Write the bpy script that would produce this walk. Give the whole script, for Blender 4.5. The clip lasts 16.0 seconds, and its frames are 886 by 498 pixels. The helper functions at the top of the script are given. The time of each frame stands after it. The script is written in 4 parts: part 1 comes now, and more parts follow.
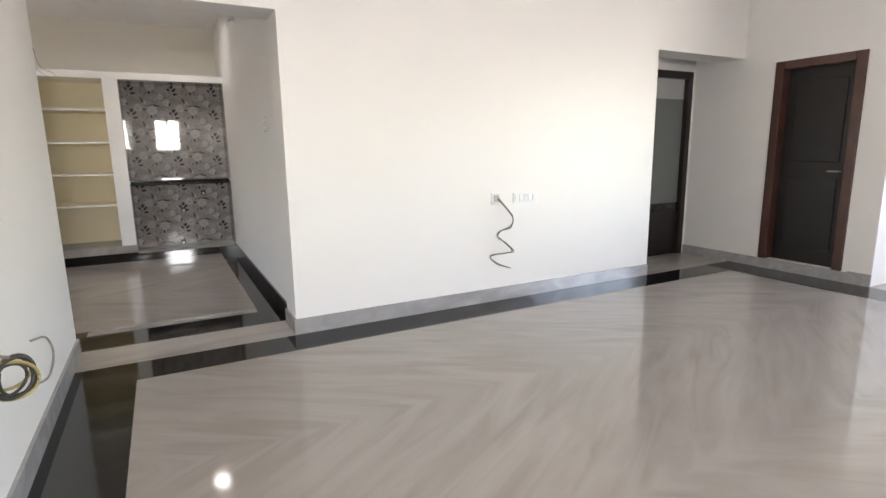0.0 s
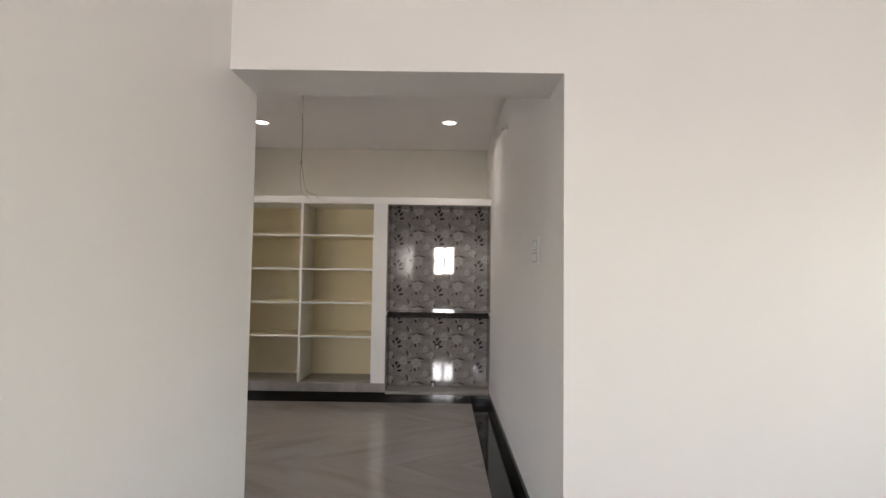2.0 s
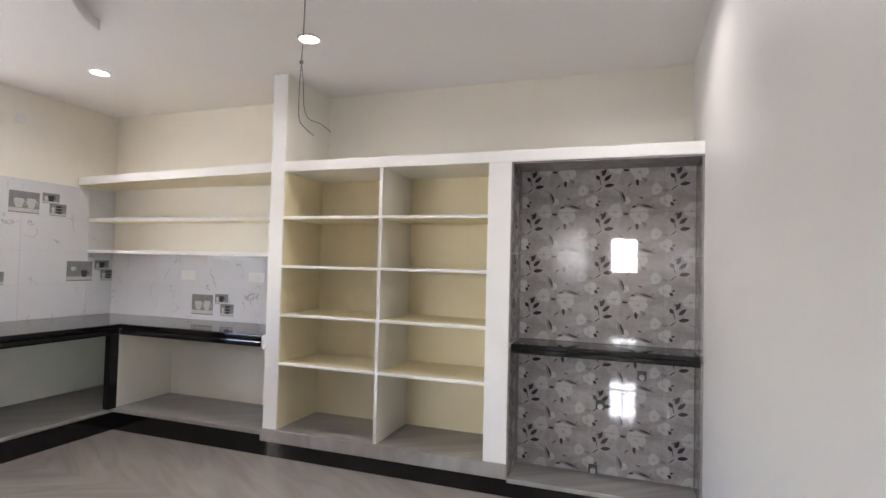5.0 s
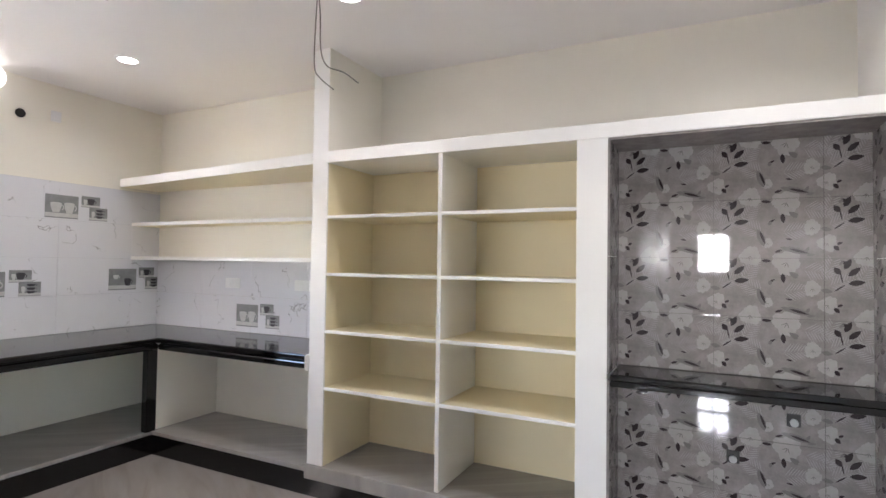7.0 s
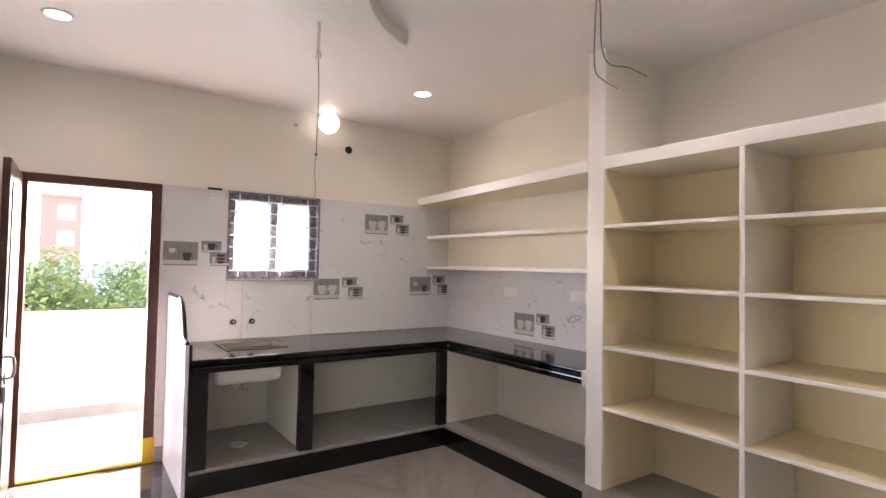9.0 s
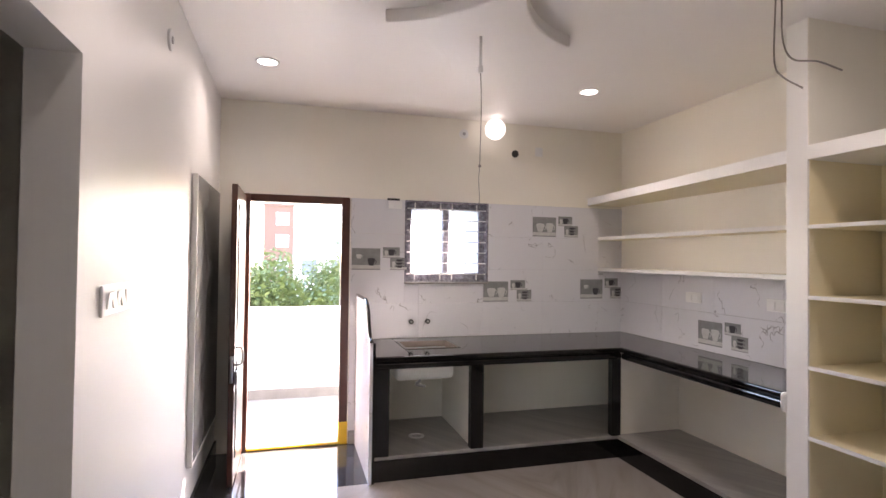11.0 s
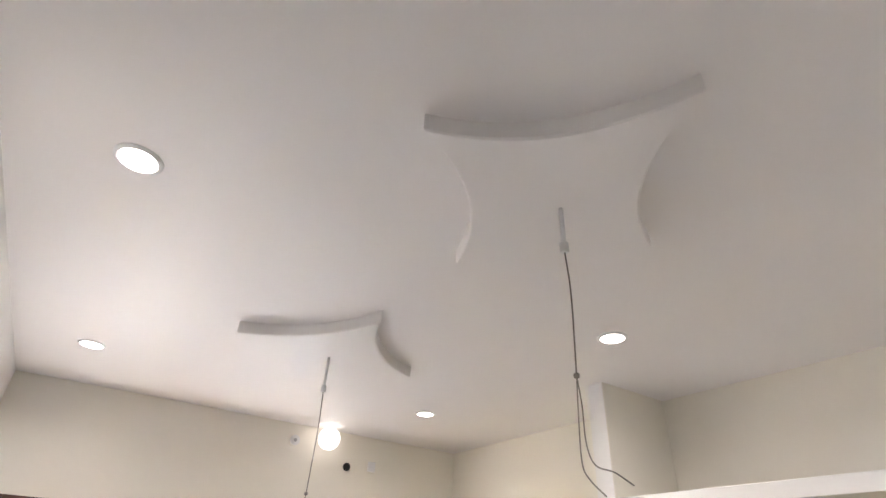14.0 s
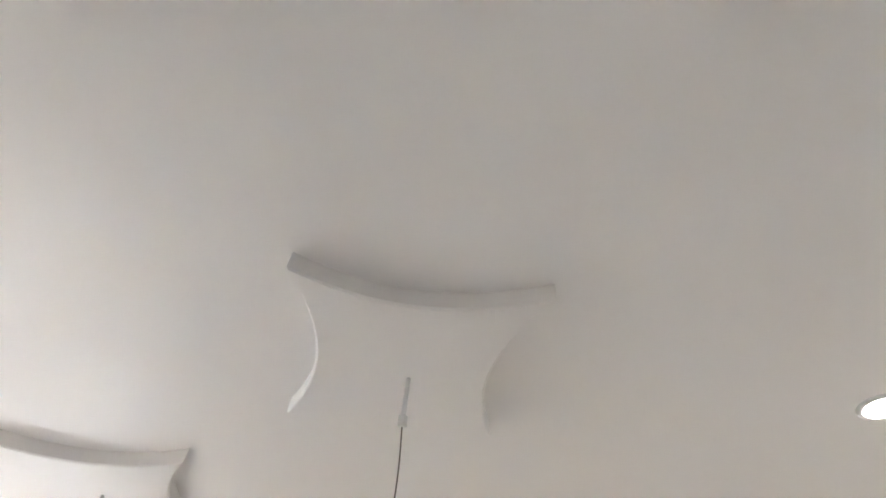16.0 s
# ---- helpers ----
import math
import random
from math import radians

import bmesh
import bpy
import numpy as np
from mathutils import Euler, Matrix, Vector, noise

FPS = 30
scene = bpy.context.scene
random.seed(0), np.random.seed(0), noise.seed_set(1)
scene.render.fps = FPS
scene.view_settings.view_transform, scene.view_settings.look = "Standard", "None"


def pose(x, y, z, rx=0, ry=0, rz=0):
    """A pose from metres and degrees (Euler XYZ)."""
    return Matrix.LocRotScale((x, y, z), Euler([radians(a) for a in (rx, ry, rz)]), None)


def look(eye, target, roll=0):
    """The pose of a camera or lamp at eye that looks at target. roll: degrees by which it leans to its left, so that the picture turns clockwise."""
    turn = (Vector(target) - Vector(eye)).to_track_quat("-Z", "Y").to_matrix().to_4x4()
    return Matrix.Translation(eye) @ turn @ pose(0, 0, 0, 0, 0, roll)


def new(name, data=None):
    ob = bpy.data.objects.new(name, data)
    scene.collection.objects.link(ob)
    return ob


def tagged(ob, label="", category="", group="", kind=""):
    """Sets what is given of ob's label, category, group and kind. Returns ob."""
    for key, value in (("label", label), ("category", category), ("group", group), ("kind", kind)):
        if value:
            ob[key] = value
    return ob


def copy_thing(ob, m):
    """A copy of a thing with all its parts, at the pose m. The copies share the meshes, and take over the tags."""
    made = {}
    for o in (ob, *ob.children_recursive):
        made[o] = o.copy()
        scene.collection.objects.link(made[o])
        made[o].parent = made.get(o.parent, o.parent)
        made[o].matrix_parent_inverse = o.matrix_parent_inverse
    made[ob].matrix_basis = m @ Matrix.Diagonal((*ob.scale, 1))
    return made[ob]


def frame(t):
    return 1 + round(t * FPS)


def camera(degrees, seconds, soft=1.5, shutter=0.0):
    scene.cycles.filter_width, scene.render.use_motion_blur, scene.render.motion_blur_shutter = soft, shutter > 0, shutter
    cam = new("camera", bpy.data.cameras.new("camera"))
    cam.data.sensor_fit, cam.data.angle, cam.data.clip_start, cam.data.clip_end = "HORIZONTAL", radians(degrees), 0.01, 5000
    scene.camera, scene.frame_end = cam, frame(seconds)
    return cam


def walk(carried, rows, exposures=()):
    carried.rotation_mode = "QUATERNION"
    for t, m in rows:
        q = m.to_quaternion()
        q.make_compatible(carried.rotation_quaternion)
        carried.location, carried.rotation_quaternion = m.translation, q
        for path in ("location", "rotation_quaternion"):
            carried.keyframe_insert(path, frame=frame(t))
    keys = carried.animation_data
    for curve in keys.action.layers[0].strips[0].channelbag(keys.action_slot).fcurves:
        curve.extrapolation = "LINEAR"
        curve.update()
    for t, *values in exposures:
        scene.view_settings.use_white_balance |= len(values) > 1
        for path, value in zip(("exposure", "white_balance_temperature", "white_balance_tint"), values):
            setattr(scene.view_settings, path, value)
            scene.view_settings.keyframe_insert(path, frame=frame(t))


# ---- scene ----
cam = camera(80.1, 16.0)
EXPOSURES = [(0, 4.43, 7020, 15), (1.5, 4.05, 7080, 17), (3, 4.35, 7300, 17), (4, 4.77, 6850, 17), (7, 5.07, 6420, 16), (8, 5.18, 6700, 16), (9, 4.72, 7300, 25), (11.5, 4.59, 7080, 24), (13, 4.77, 6960, 21), (14.5, 5.17, 6730, 15), (16, 5.28, 6650, 12)]
PATH = [
    (0, (1.258, -0.24, 1.27), (2.175, 1.498, 0.9), -0.8),
    (0.5, (1.429, 0.106, 1.307), (1.84, 2.022, 0.91), 0.6),
    (1, (1.501, 0.499, 1.342), (1.794, 2.472, 1.193), 0.9),
    (1.5, (1.562, 0.899, 1.385), (1.815, 2.882, 1.441), 0.7),
    (2, (1.533, 1.348, 1.355), (1.529, 3.346, 1.454), 0.8),
    (2.5, (1.592, 1.772, 1.382), (1.368, 3.757, 1.479), 0.8),
    (3, (1.607, 2.217, 1.405), (1.268, 4.186, 1.496), 0.9),
    (3.5, (1.595, 2.634, 1.421), (1.105, 4.571, 1.504), 1.0),
    (4, (1.642, 3.04, 1.422), (1.08, 4.958, 1.496), 1.1),
    (4.2, (1.651, 3.183, 1.428), (1.07, 5.095, 1.497), 1.2),
    (6.5, (1.436, 4.284, 1.443), (0.618, 6.107, 1.508), 1.0),
    (7, (1.341, 4.339, 1.479), (0.455, 6.131, 1.535), 0.8),
    (7.5, (1.31, 4.423, 1.478), (0.27, 6.131, 1.544), 1.0),
    (8, (1.284, 4.455, 1.471), (0.054, 6.03, 1.553), 1.3),
    (8.4, (1.263, 4.401, 1.487), (-0.141, 5.824, 1.563), 1.3),
    (8.5, (1.279, 4.396, 1.502), (-0.175, 5.769, 1.571), 1.3),
    (9, (1.247, 4.414, 1.51), (-0.396, 5.552, 1.574), 1.1),
    (9.2, (1.228, 4.401, 1.508), (-0.478, 5.442, 1.574), 1.0),
    (11.3, (1.29, 4.457, 1.58), (-0.648, 4.936, 1.685), 1.1),
    (11.5, (1.29, 4.46, 1.584), (-0.617, 4.984, 1.883), 1.3),
    (11.7, (1.30, 4.478, 1.609), (-0.55, 5.05, 2.10), 1.2),
    (12, (1.275, 4.434, 1.637), (-0.495, 5.078, 2.310), 1.3),
    (12.5, (1.286, 4.44, 1.674), (-0.406, 5.12, 2.492), 1.9),
    (13, (1.315, 4.46, 1.692), (-0.35, 5.172, 2.541), 2.8),
    (13.5, (1.332, 4.421, 1.706), (-0.243, 5.247, 2.62), 2.9),
    (14, (1.354, 4.396, 1.737), (-0.071, 5.304, 2.808), 3.1),
    (14.5, (1.354, 4.352, 1.766), (0.164, 5.301, 3.064), 3.2),
    (15, (1.348, 4.368, 1.778), (0.392, 5.314, 3.258), 3.8),
    (15.5, (1.359, 4.376, 1.799), (0.482, 5.361, 3.303), 4.1),
    (16, (1.375, 4.427, 1.805), (0.514, 5.421, 3.312), 5.8),
]
walk(cam, [(t, look(e, g, r)) for t, e, g, r in PATH], EXPOSURES)

# ---- light ----
world = bpy.data.worlds.new("sky")
scene.world = world
world.use_nodes = True
wn = world.node_tree.nodes
sky = wn.new("ShaderNodeTexSky")
sky.sky_type = "NISHITA"
sky.sun_disc = False
sky.sun_elevation, sky.sun_rotation = radians(37), radians(321.5)
wn["Background"].inputs["Strength"].default_value = 0.15
world.node_tree.links.new(sky.outputs["Color"], wn["Background"].inputs["Color"])

LAMP_WATTS = 0.18
WINDOW_WATTS = 10.0


def lamp(name, kind, m, watts, color, size=0.1, size_y=None):
    data = bpy.data.lights.new(name, kind)
    data.energy, data.color = watts, color
    if kind == "AREA":
        data.shape, data.size = ("RECTANGLE", size) if size_y else ("DISK", size)
        if size_y:
            data.size_y = size_y
    if kind == "POINT":
        data.shadow_soft_size = size
    ob = new(name, data)
    ob.matrix_world = m
    return ob


sun = lamp("sun", "SUN", look((-4.95, 6.23, 6.02), (0, 0, 0)), 5.0, (1.0, 0.95, 0.86))
sun.data.angle = radians(0.5)


# ---- materials ----
def material(name, base, rough=0.5, metal=0.0, vary=0.06, scale=3.0, fine=60.0, bump=0.0, second=None, coat=0.0):
    m = bpy.data.materials.new(name)
    m.use_nodes = True
    n, l = m.node_tree.nodes, m.node_tree.links
    b = n["Principled BSDF"]
    b.inputs["Roughness"].default_value, b.inputs["Metallic"].default_value = rough, metal
    b.inputs["Coat Weight"].default_value = coat
    geo = n.new("ShaderNodeTexCoord")
    big, small = n.new("ShaderNodeTexNoise"), n.new("ShaderNodeTexNoise")
    big.inputs["Scale"].default_value, small.inputs["Scale"].default_value = scale, fine
    big.inputs["Detail"].default_value = 6
    for t in (big, small):
        l.new(geo.outputs["Object"], t.inputs["Vector"])
    mix = n.new("ShaderNodeMath")
    mix.operation = "MULTIPLY_ADD"
    l.new(small.outputs["Fac"], mix.inputs[0])
    mix.inputs[1].default_value = 0.35
    l.new(big.outputs["Fac"], mix.inputs[2])
    ramp = n.new("ShaderNodeValToRGB")
    ramp.color_ramp.elements[0].position, ramp.color_ramp.elements[1].position = 0.4, 0.95
    low = second or tuple(c * (1 - vary) for c in base)
    ramp.color_ramp.elements[0].color, ramp.color_ramp.elements[1].color = (*low, 1), (*base, 1)
    l.new(mix.outputs[0], ramp.inputs["Fac"])
    l.new(ramp.outputs["Color"], b.inputs["Base Color"])
    if bump:
        bn = n.new("ShaderNodeBump")
        bn.inputs["Strength"].default_value, bn.inputs["Distance"].default_value = bump, 0.004
        l.new(small.outputs["Fac"], bn.inputs["Height"])
        l.new(bn.outputs["Normal"], b.inputs["Normal"])
    return m


def marble(name, base, vein, dark, rough, turn, stretch=(0.35, 4.5, 1.0), amount=0.55, mirror=None):
    """Polished stone with long streaks at an angle; slabs take their own part of the pattern, or mirror it row by row."""
    m = bpy.data.materials.new(name)
    m.use_nodes = True
    n, l = m.node_tree.nodes, m.node_tree.links
    b = n["Principled BSDF"]
    geo, info = n.new("ShaderNodeNewGeometry"), n.new("ShaderNodeObjectInfo")
    shift = n.new("ShaderNodeVectorMath")
    shift.operation = "MULTIPLY_ADD"
    l.new(info.outputs["Random"], shift.inputs[0])
    shift.inputs[1].default_value = (3.0, 5.0, 2.0)
    l.new(geo.outputs["Position"], shift.inputs[2])
    if mirror:
        start, depth = mirror
        shift.inputs[1].default_value = (0, 0, 0)
        cut, fold, join = n.new("ShaderNodeSeparateXYZ"), n.new("ShaderNodeMath"), n.new("ShaderNodeCombineXYZ")
        off = n.new("ShaderNodeMath")
        off.operation, fold.operation = "SUBTRACT", "PINGPONG"
        l.new(geo.outputs["Position"], cut.inputs[0])
        l.new(cut.outputs["Y"], off.inputs[0])
        off.inputs[1].default_value, fold.inputs[1].default_value = start, depth
        l.new(off.outputs[0], fold.inputs[0])
        l.new(cut.outputs["X"], join.inputs["X"])
        l.new(fold.outputs[0], join.inputs["Y"])
        l.new(join.outputs[0], shift.inputs[2])
    mp = n.new("ShaderNodeMapping")
    mp.vector_type = "TEXTURE"
    mp.inputs["Rotation"].default_value = (0, 0, radians(turn))
    mp.inputs["Scale"].default_value = tuple(1 / c for c in stretch)
    l.new(shift.outputs[0], mp.inputs["Vector"])
    streak = n.new("ShaderNodeTexNoise")
    streak.inputs["Scale"].default_value, streak.inputs["Detail"].default_value = 2.2, 9
    streak.inputs["Distortion"].default_value = 1.0
    l.new(mp.outputs[0], streak.inputs["Vector"])
    ramp = n.new("ShaderNodeValToRGB")
    e = ramp.color_ramp.elements
    e[0].position, e[0].color = 0.30, (*dark, 1)
    e[1].position, e[1].color = 0.72, (*vein, 1)
    mid = ramp.color_ramp.elements.new(0.5)
    mid.color = (*base, 1)
    l.new(streak.outputs["Fac"], ramp.inputs["Fac"])
    blot = n.new("ShaderNodeTexNoise")
    blot.inputs["Scale"].default_value, blot.inputs["Detail"].default_value = 1.3, 5
    l.new(shift.outputs[0], blot.inputs["Vector"])
    mix = n.new("ShaderNodeMix")
    mix.data_type = "RGBA"
    mix.inputs["A"].default_value = (*base, 1)
    l.new(ramp.outputs["Color"], mix.inputs["B"])
    fac = n.new("ShaderNodeMath")
    fac.operation = "MULTIPLY"
    l.new(blot.outputs["Fac"], fac.inputs[0])
    fac.inputs[1].default_value = amount * 2
    fac.use_clamp = True
    l.new(fac.outputs[0], mix.inputs["Factor"])
    l.new(mix.outputs["Result"], b.inputs["Base Color"])
    rr = n.new("ShaderNodeMapRange")
    rr.inputs["To Min"].default_value, rr.inputs["To Max"].default_value = rough * 0.6, rough * 1.8
    l.new(blot.outputs["Fac"], rr.inputs["Value"])
    l.new(rr.outputs[0], b.inputs["Roughness"])
    return m


def veined_tile(name):
    """White glazed tile with a few thin dark veins."""
    m = bpy.data.materials.new(name)
    m.use_nodes = True
    n, l = m.node_tree.nodes, m.node_tree.links
    b = n["Principled BSDF"]
    b.inputs["Roughness"].default_value = 0.12
    geo, info = n.new("ShaderNodeNewGeometry"), n.new("ShaderNodeObjectInfo")
    shift = n.new("ShaderNodeVectorMath")
    shift.operation = "MULTIPLY_ADD"
    l.new(info.outputs["Random"], shift.inputs[0])
    shift.inputs[1].default_value = (7.0, 4.0, 6.0)
    l.new(geo.outputs["Position"], shift.inputs[2])
    bend = n.new("ShaderNodeTexNoise")
    bend.inputs["Scale"].default_value, bend.inputs["Detail"].default_value = 2.6, 4
    l.new(shift.outputs[0], bend.inputs["Vector"])
    band = n.new("ShaderNodeMath")
    band.operation = "SUBTRACT"
    l.new(bend.outputs["Fac"], band.inputs[0])
    band.inputs[1].default_value = 0.5
    size = n.new("ShaderNodeMath")
    size.operation = "ABSOLUTE"
    l.new(band.outputs[0], size.inputs[0])
    thin = n.new("ShaderNodeMapRange")
    thin.inputs["From Min"].default_value, thin.inputs["From Max"].default_value = 0.0, 0.0048
    thin.inputs["To Min"].default_value, thin.inputs["To Max"].default_value = 1.0, 0.0
    l.new(size.outputs[0], thin.inputs["Value"])
    gate = n.new("ShaderNodeTexNoise")
    gate.inputs["Scale"].default_value = 5.5
    l.new(shift.outputs[0], gate.inputs["Vector"])
    cut = n.new("ShaderNodeMapRange")
    cut.inputs["From Min"].default_value, cut.inputs["From Max"].default_value = 0.52, 0.58
    l.new(gate.outputs["Fac"], cut.inputs["Value"])
    mul = n.new("ShaderNodeMath")
    mul.operation = "MULTIPLY"
    l.new(thin.outputs[0], mul.inputs[0])
    l.new(cut.outputs[0], mul.inputs[1])
    mix = n.new("ShaderNodeMix")
    mix.data_type = "RGBA"
    mix.inputs["A"].default_value, mix.inputs["B"].default_value = (0.72, 0.72, 0.75, 1), (0.28, 0.27, 0.27, 1)
    l.new(mul.outputs[0], mix.inputs["Factor"])
    l.new(mix.outputs["Result"], b.inputs["Base Color"])
    return m


def glowing(name, color, strength):
    m = bpy.data.materials.new(name)
    m.use_nodes = True
    b = m.node_tree.nodes["Principled BSDF"]
    b.inputs["Base Color"].default_value = (0.8, 0.8, 0.8, 1)
    b.inputs["Emission Color"].default_value, b.inputs["Emission Strength"].default_value = (*color, 1), strength
    return m


WHITE = material("white_wall_paint", (0.82, 0.80, 0.775), 0.42, vary=0.03, scale=1.2, fine=140, bump=0.05)
CREAM = material("cream_wall_paint", (0.86, 0.825, 0.735), 0.45, vary=0.03, scale=1.2, fine=140, bump=0.05)
SHELFCREAM = material("cream_shelf_paint", (0.88, 0.785, 0.55), 0.4, vary=0.04, scale=3, fine=120, bump=0.05)
TRIM = material("white_gloss_paint", (0.84, 0.83, 0.80), 0.32, vary=0.03, scale=4, fine=110, bump=0.05)
CEIL = material("ceiling_paint", (0.86, 0.835, 0.815), 0.5, vary=0.025, scale=0.9, fine=120, bump=0.04)
GRANITE = material("black_granite", (0.011, 0.010, 0.010), 0.07, vary=0.7, scale=20, fine=260)
GRANITEROUGH = material("dull_black_granite", (0.03, 0.028, 0.027), 0.22, vary=0.6, scale=18, fine=240)
PALER_GRANITE = material("paler_black_granite", (0.06, 0.058, 0.058), 0.09, vary=0.55, scale=6, fine=160)
SKIRT = marble("grey_marble_skirting", (0.36, 0.35, 0.35), (0.5, 0.5, 0.5), (0.26, 0.25, 0.25), 0.12, 20, (1, 3, 3))
STONE = marble("grey_stone_slab", (0.30, 0.285, 0.265), (0.40, 0.38, 0.36), (0.2, 0.19, 0.18), 0.30, 35)
FLOOR = marble("polished_greige_marble", (0.35, 0.315, 0.29), (0.43, 0.395, 0.365), (0.25, 0.22, 0.20), 0.06, -32, (0.6, 3.6, 1.0), 0.45, (2.03, 1.05))
STRIP = marble("threshold_marble", (0.43, 0.39, 0.36), (0.56, 0.52, 0.485), (0.30, 0.265, 0.24), 0.06, 4, (0.4, 3.5, 1.0), 0.6)
TILE = veined_tile("white_veined_tile")
GROUT = material("grout", (0.55, 0.55, 0.56), 0.8, fine=90)
NT_BASE = material("grey_patterned_tile", (0.32, 0.292, 0.283), 0.03, vary=0.38, scale=16, fine=90)
NT_LIGHT = material("pale_flower_glaze", (0.42, 0.395, 0.38), 0.03, vary=0.18, scale=30, fine=90)
NT_MID = material("grey_leaf_glaze", (0.20, 0.185, 0.18), 0.03, vary=0.2, scale=40, fine=90)
NT_DARK = material("dark_leaf_glaze", (0.035, 0.025, 0.028), 0.03, vary=0.3, scale=40, fine=90)
NT_PALE = material("pale_fern_glaze", (0.38, 0.355, 0.35), 0.03, vary=0.15, scale=40, fine=90)
PIC_GREY = material("printed_grey_glaze", (0.30, 0.31, 0.31), 0.12, vary=0.3, scale=14, fine=60)
PIC_PALE = material("printed_pale_glaze", (0.62, 0.62, 0.61), 0.12, vary=0.2, scale=20, fine=60)
PIC_DARK = material("printed_dark_glaze", (0.08, 0.075, 0.085), 0.12, vary=0.3, scale=20, fine=60)
PLASTIC = material("white_plastic", (0.80, 0.80, 0.79), 0.3, vary=0.03, scale=9)
GREYPLASTIC = material("grey_plastic", (0.42, 0.42, 0.42), 0.35, vary=0.06, scale=9)
BLACKPLASTIC = material("black_plastic", (0.02, 0.02, 0.02), 0.4, vary=0.2, scale=9)
WIRE = material("grey_wire", (0.24, 0.22, 0.20), 0.5, vary=0.2, scale=40)
WIREDARK = material("black_yellow_cable", (0.035, 0.03, 0.02), 0.4, second=(0.02, 0.018, 0.015), scale=40)
WIREYELLOW = material("yellow_wire", (0.42, 0.34, 0.12), 0.45, vary=0.3, scale=30)
DARKWOOD = material("dark_stained_wood", (0.09, 0.03, 0.018), 0.3, vary=0.5, scale=5, fine=45, bump=0.1, coat=0.3)
DEEPWOOD = material("very_dark_wood", (0.013, 0.008, 0.007), 0.35, vary=0.5, scale=6, fine=50, bump=0.1)
YELLOW = material("yellow_plastic_wrap", (0.80, 0.50, 0.03), 0.35, vary=0.15, scale=12)
STEEL = material("brushed_steel", (0.55, 0.55, 0.54), 0.28, metal=1.0, vary=0.1, scale=10, fine=120)
PANEL = material("grey_laminate_sheet", (0.20, 0.19, 0.175), 0.25, vary=0.1, scale=3, fine=90)
SINK = material("sink_resin", (0.15, 0.12, 0.10), 0.25, vary=0.15, scale=14, fine=120)
CEMENT = material("balcony_floor_tile", (0.40, 0.40, 0.39), 0.25, vary=0.12, scale=3, fine=70)
BALCONY = material("grey_balcony_tile", (0.17, 0.17, 0.17), 0.25, vary=0.15, scale=3, fine=70)
DARKSTONE = material("dark_grey_stone", (0.09, 0.085, 0.085), 0.35, vary=0.3, scale=9, fine=90)
PLASTER = material("white_exterior_paint", (0.80, 0.79, 0.78), 0.7, vary=0.05, scale=2, fine=80, bump=0.1)
ORANGE = material("orange_brown_render", (0.13, 0.075, 0.055), 0.8, vary=0.1, scale=0.6, fine=8)
GROUND = material("dry_ground", (0.22, 0.20, 0.16), 0.9, vary=0.3, scale=0.4, fine=8)
LEAF = material("tree_leaves", (0.085, 0.12, 0.04), 0.55, second=(0.05, 0.075, 0.025), scale=1.4, fine=8)
BARK = material("bark", (0.10, 0.075, 0.05), 0.9, vary=0.4, scale=4, fine=30, bump=0.4)
WINPRINT = material("marbled_window_frame", (0.34, 0.33, 0.38), 0.25, second=(0.05, 0.045, 0.06), scale=34, fine=120)
GLASSDARK = material("grey_door_glass", (0.16, 0.17, 0.165), 0.15, vary=0.15, scale=1.2, fine=20)
BUILDINGGLASS = material("far_window_glass", (0.12, 0.14, 0.17), 0.15, vary=0.3, scale=1, fine=10)
LED = glowing("led_diffuser", (1.0, 0.97, 0.95), 0.6)
BULB = glowing("bulb_glass", (1.0, 0.97, 0.93), 0.08)

FROST = bpy.data.materials.new("frosted_glass")
FROST.use_nodes = True
fn, fl = FROST.node_tree.nodes, FROST.node_tree.links
tr, gl, mx, fnoise = (fn.new(k) for k in ("ShaderNodeBsdfTranslucent", "ShaderNodeBsdfGlossy", "ShaderNodeMixShader", "ShaderNodeTexNoise"))
fnoise.inputs["Scale"].default_value = 2.0
framp = fn.new("ShaderNodeValToRGB")
framp.color_ramp.elements[0].color, framp.color_ramp.elements[1].color = (0.42, 0.46, 0.50, 1), (0.50, 0.535, 0.56, 1)
fl.new(fnoise.outputs["Fac"], framp.inputs["Fac"])
fl.new(framp.outputs["Color"], tr.inputs["Color"])
gl.inputs["Roughness"].default_value = 0.2
mx.inputs[0].default_value = 0.06
fl.new(tr.outputs[0], mx.inputs[1])
fl.new(gl.outputs[0], mx.inputs[2])
fl.new(mx.outputs[0], fn["Material Output"].inputs["Surface"])


# ---- mesh helpers ----
def box(bm, x0, x1, y0, y1, z0, z1, mi=0):
    vs = [bm.verts.new((x, y, z)) for x in (x0, x1) for y in (y0, y1) for z in (z0, z1)]
    for q in ((0, 1, 3, 2), (4, 6, 7, 5), (0, 4, 5, 1), (2, 3, 7, 6), (0, 2, 6, 4), (1, 5, 7, 3)):
        bm.faces.new([vs[i] for i in q]).material_index = mi
    return vs


def cuboid(x0, x1, y0, y1, z0, z1, bevel=0.0, seg=2):
    bm = bmesh.new()
    box(bm, x0, x1, y0, y1, z0, z1)
    bmesh.ops.recalc_face_normals(bm, faces=bm.faces)
    if bevel:
        bmesh.ops.bevel(bm, geom=bm.edges[:], offset=bevel, segments=seg, affect="EDGES", profile=0.5)
    return bm


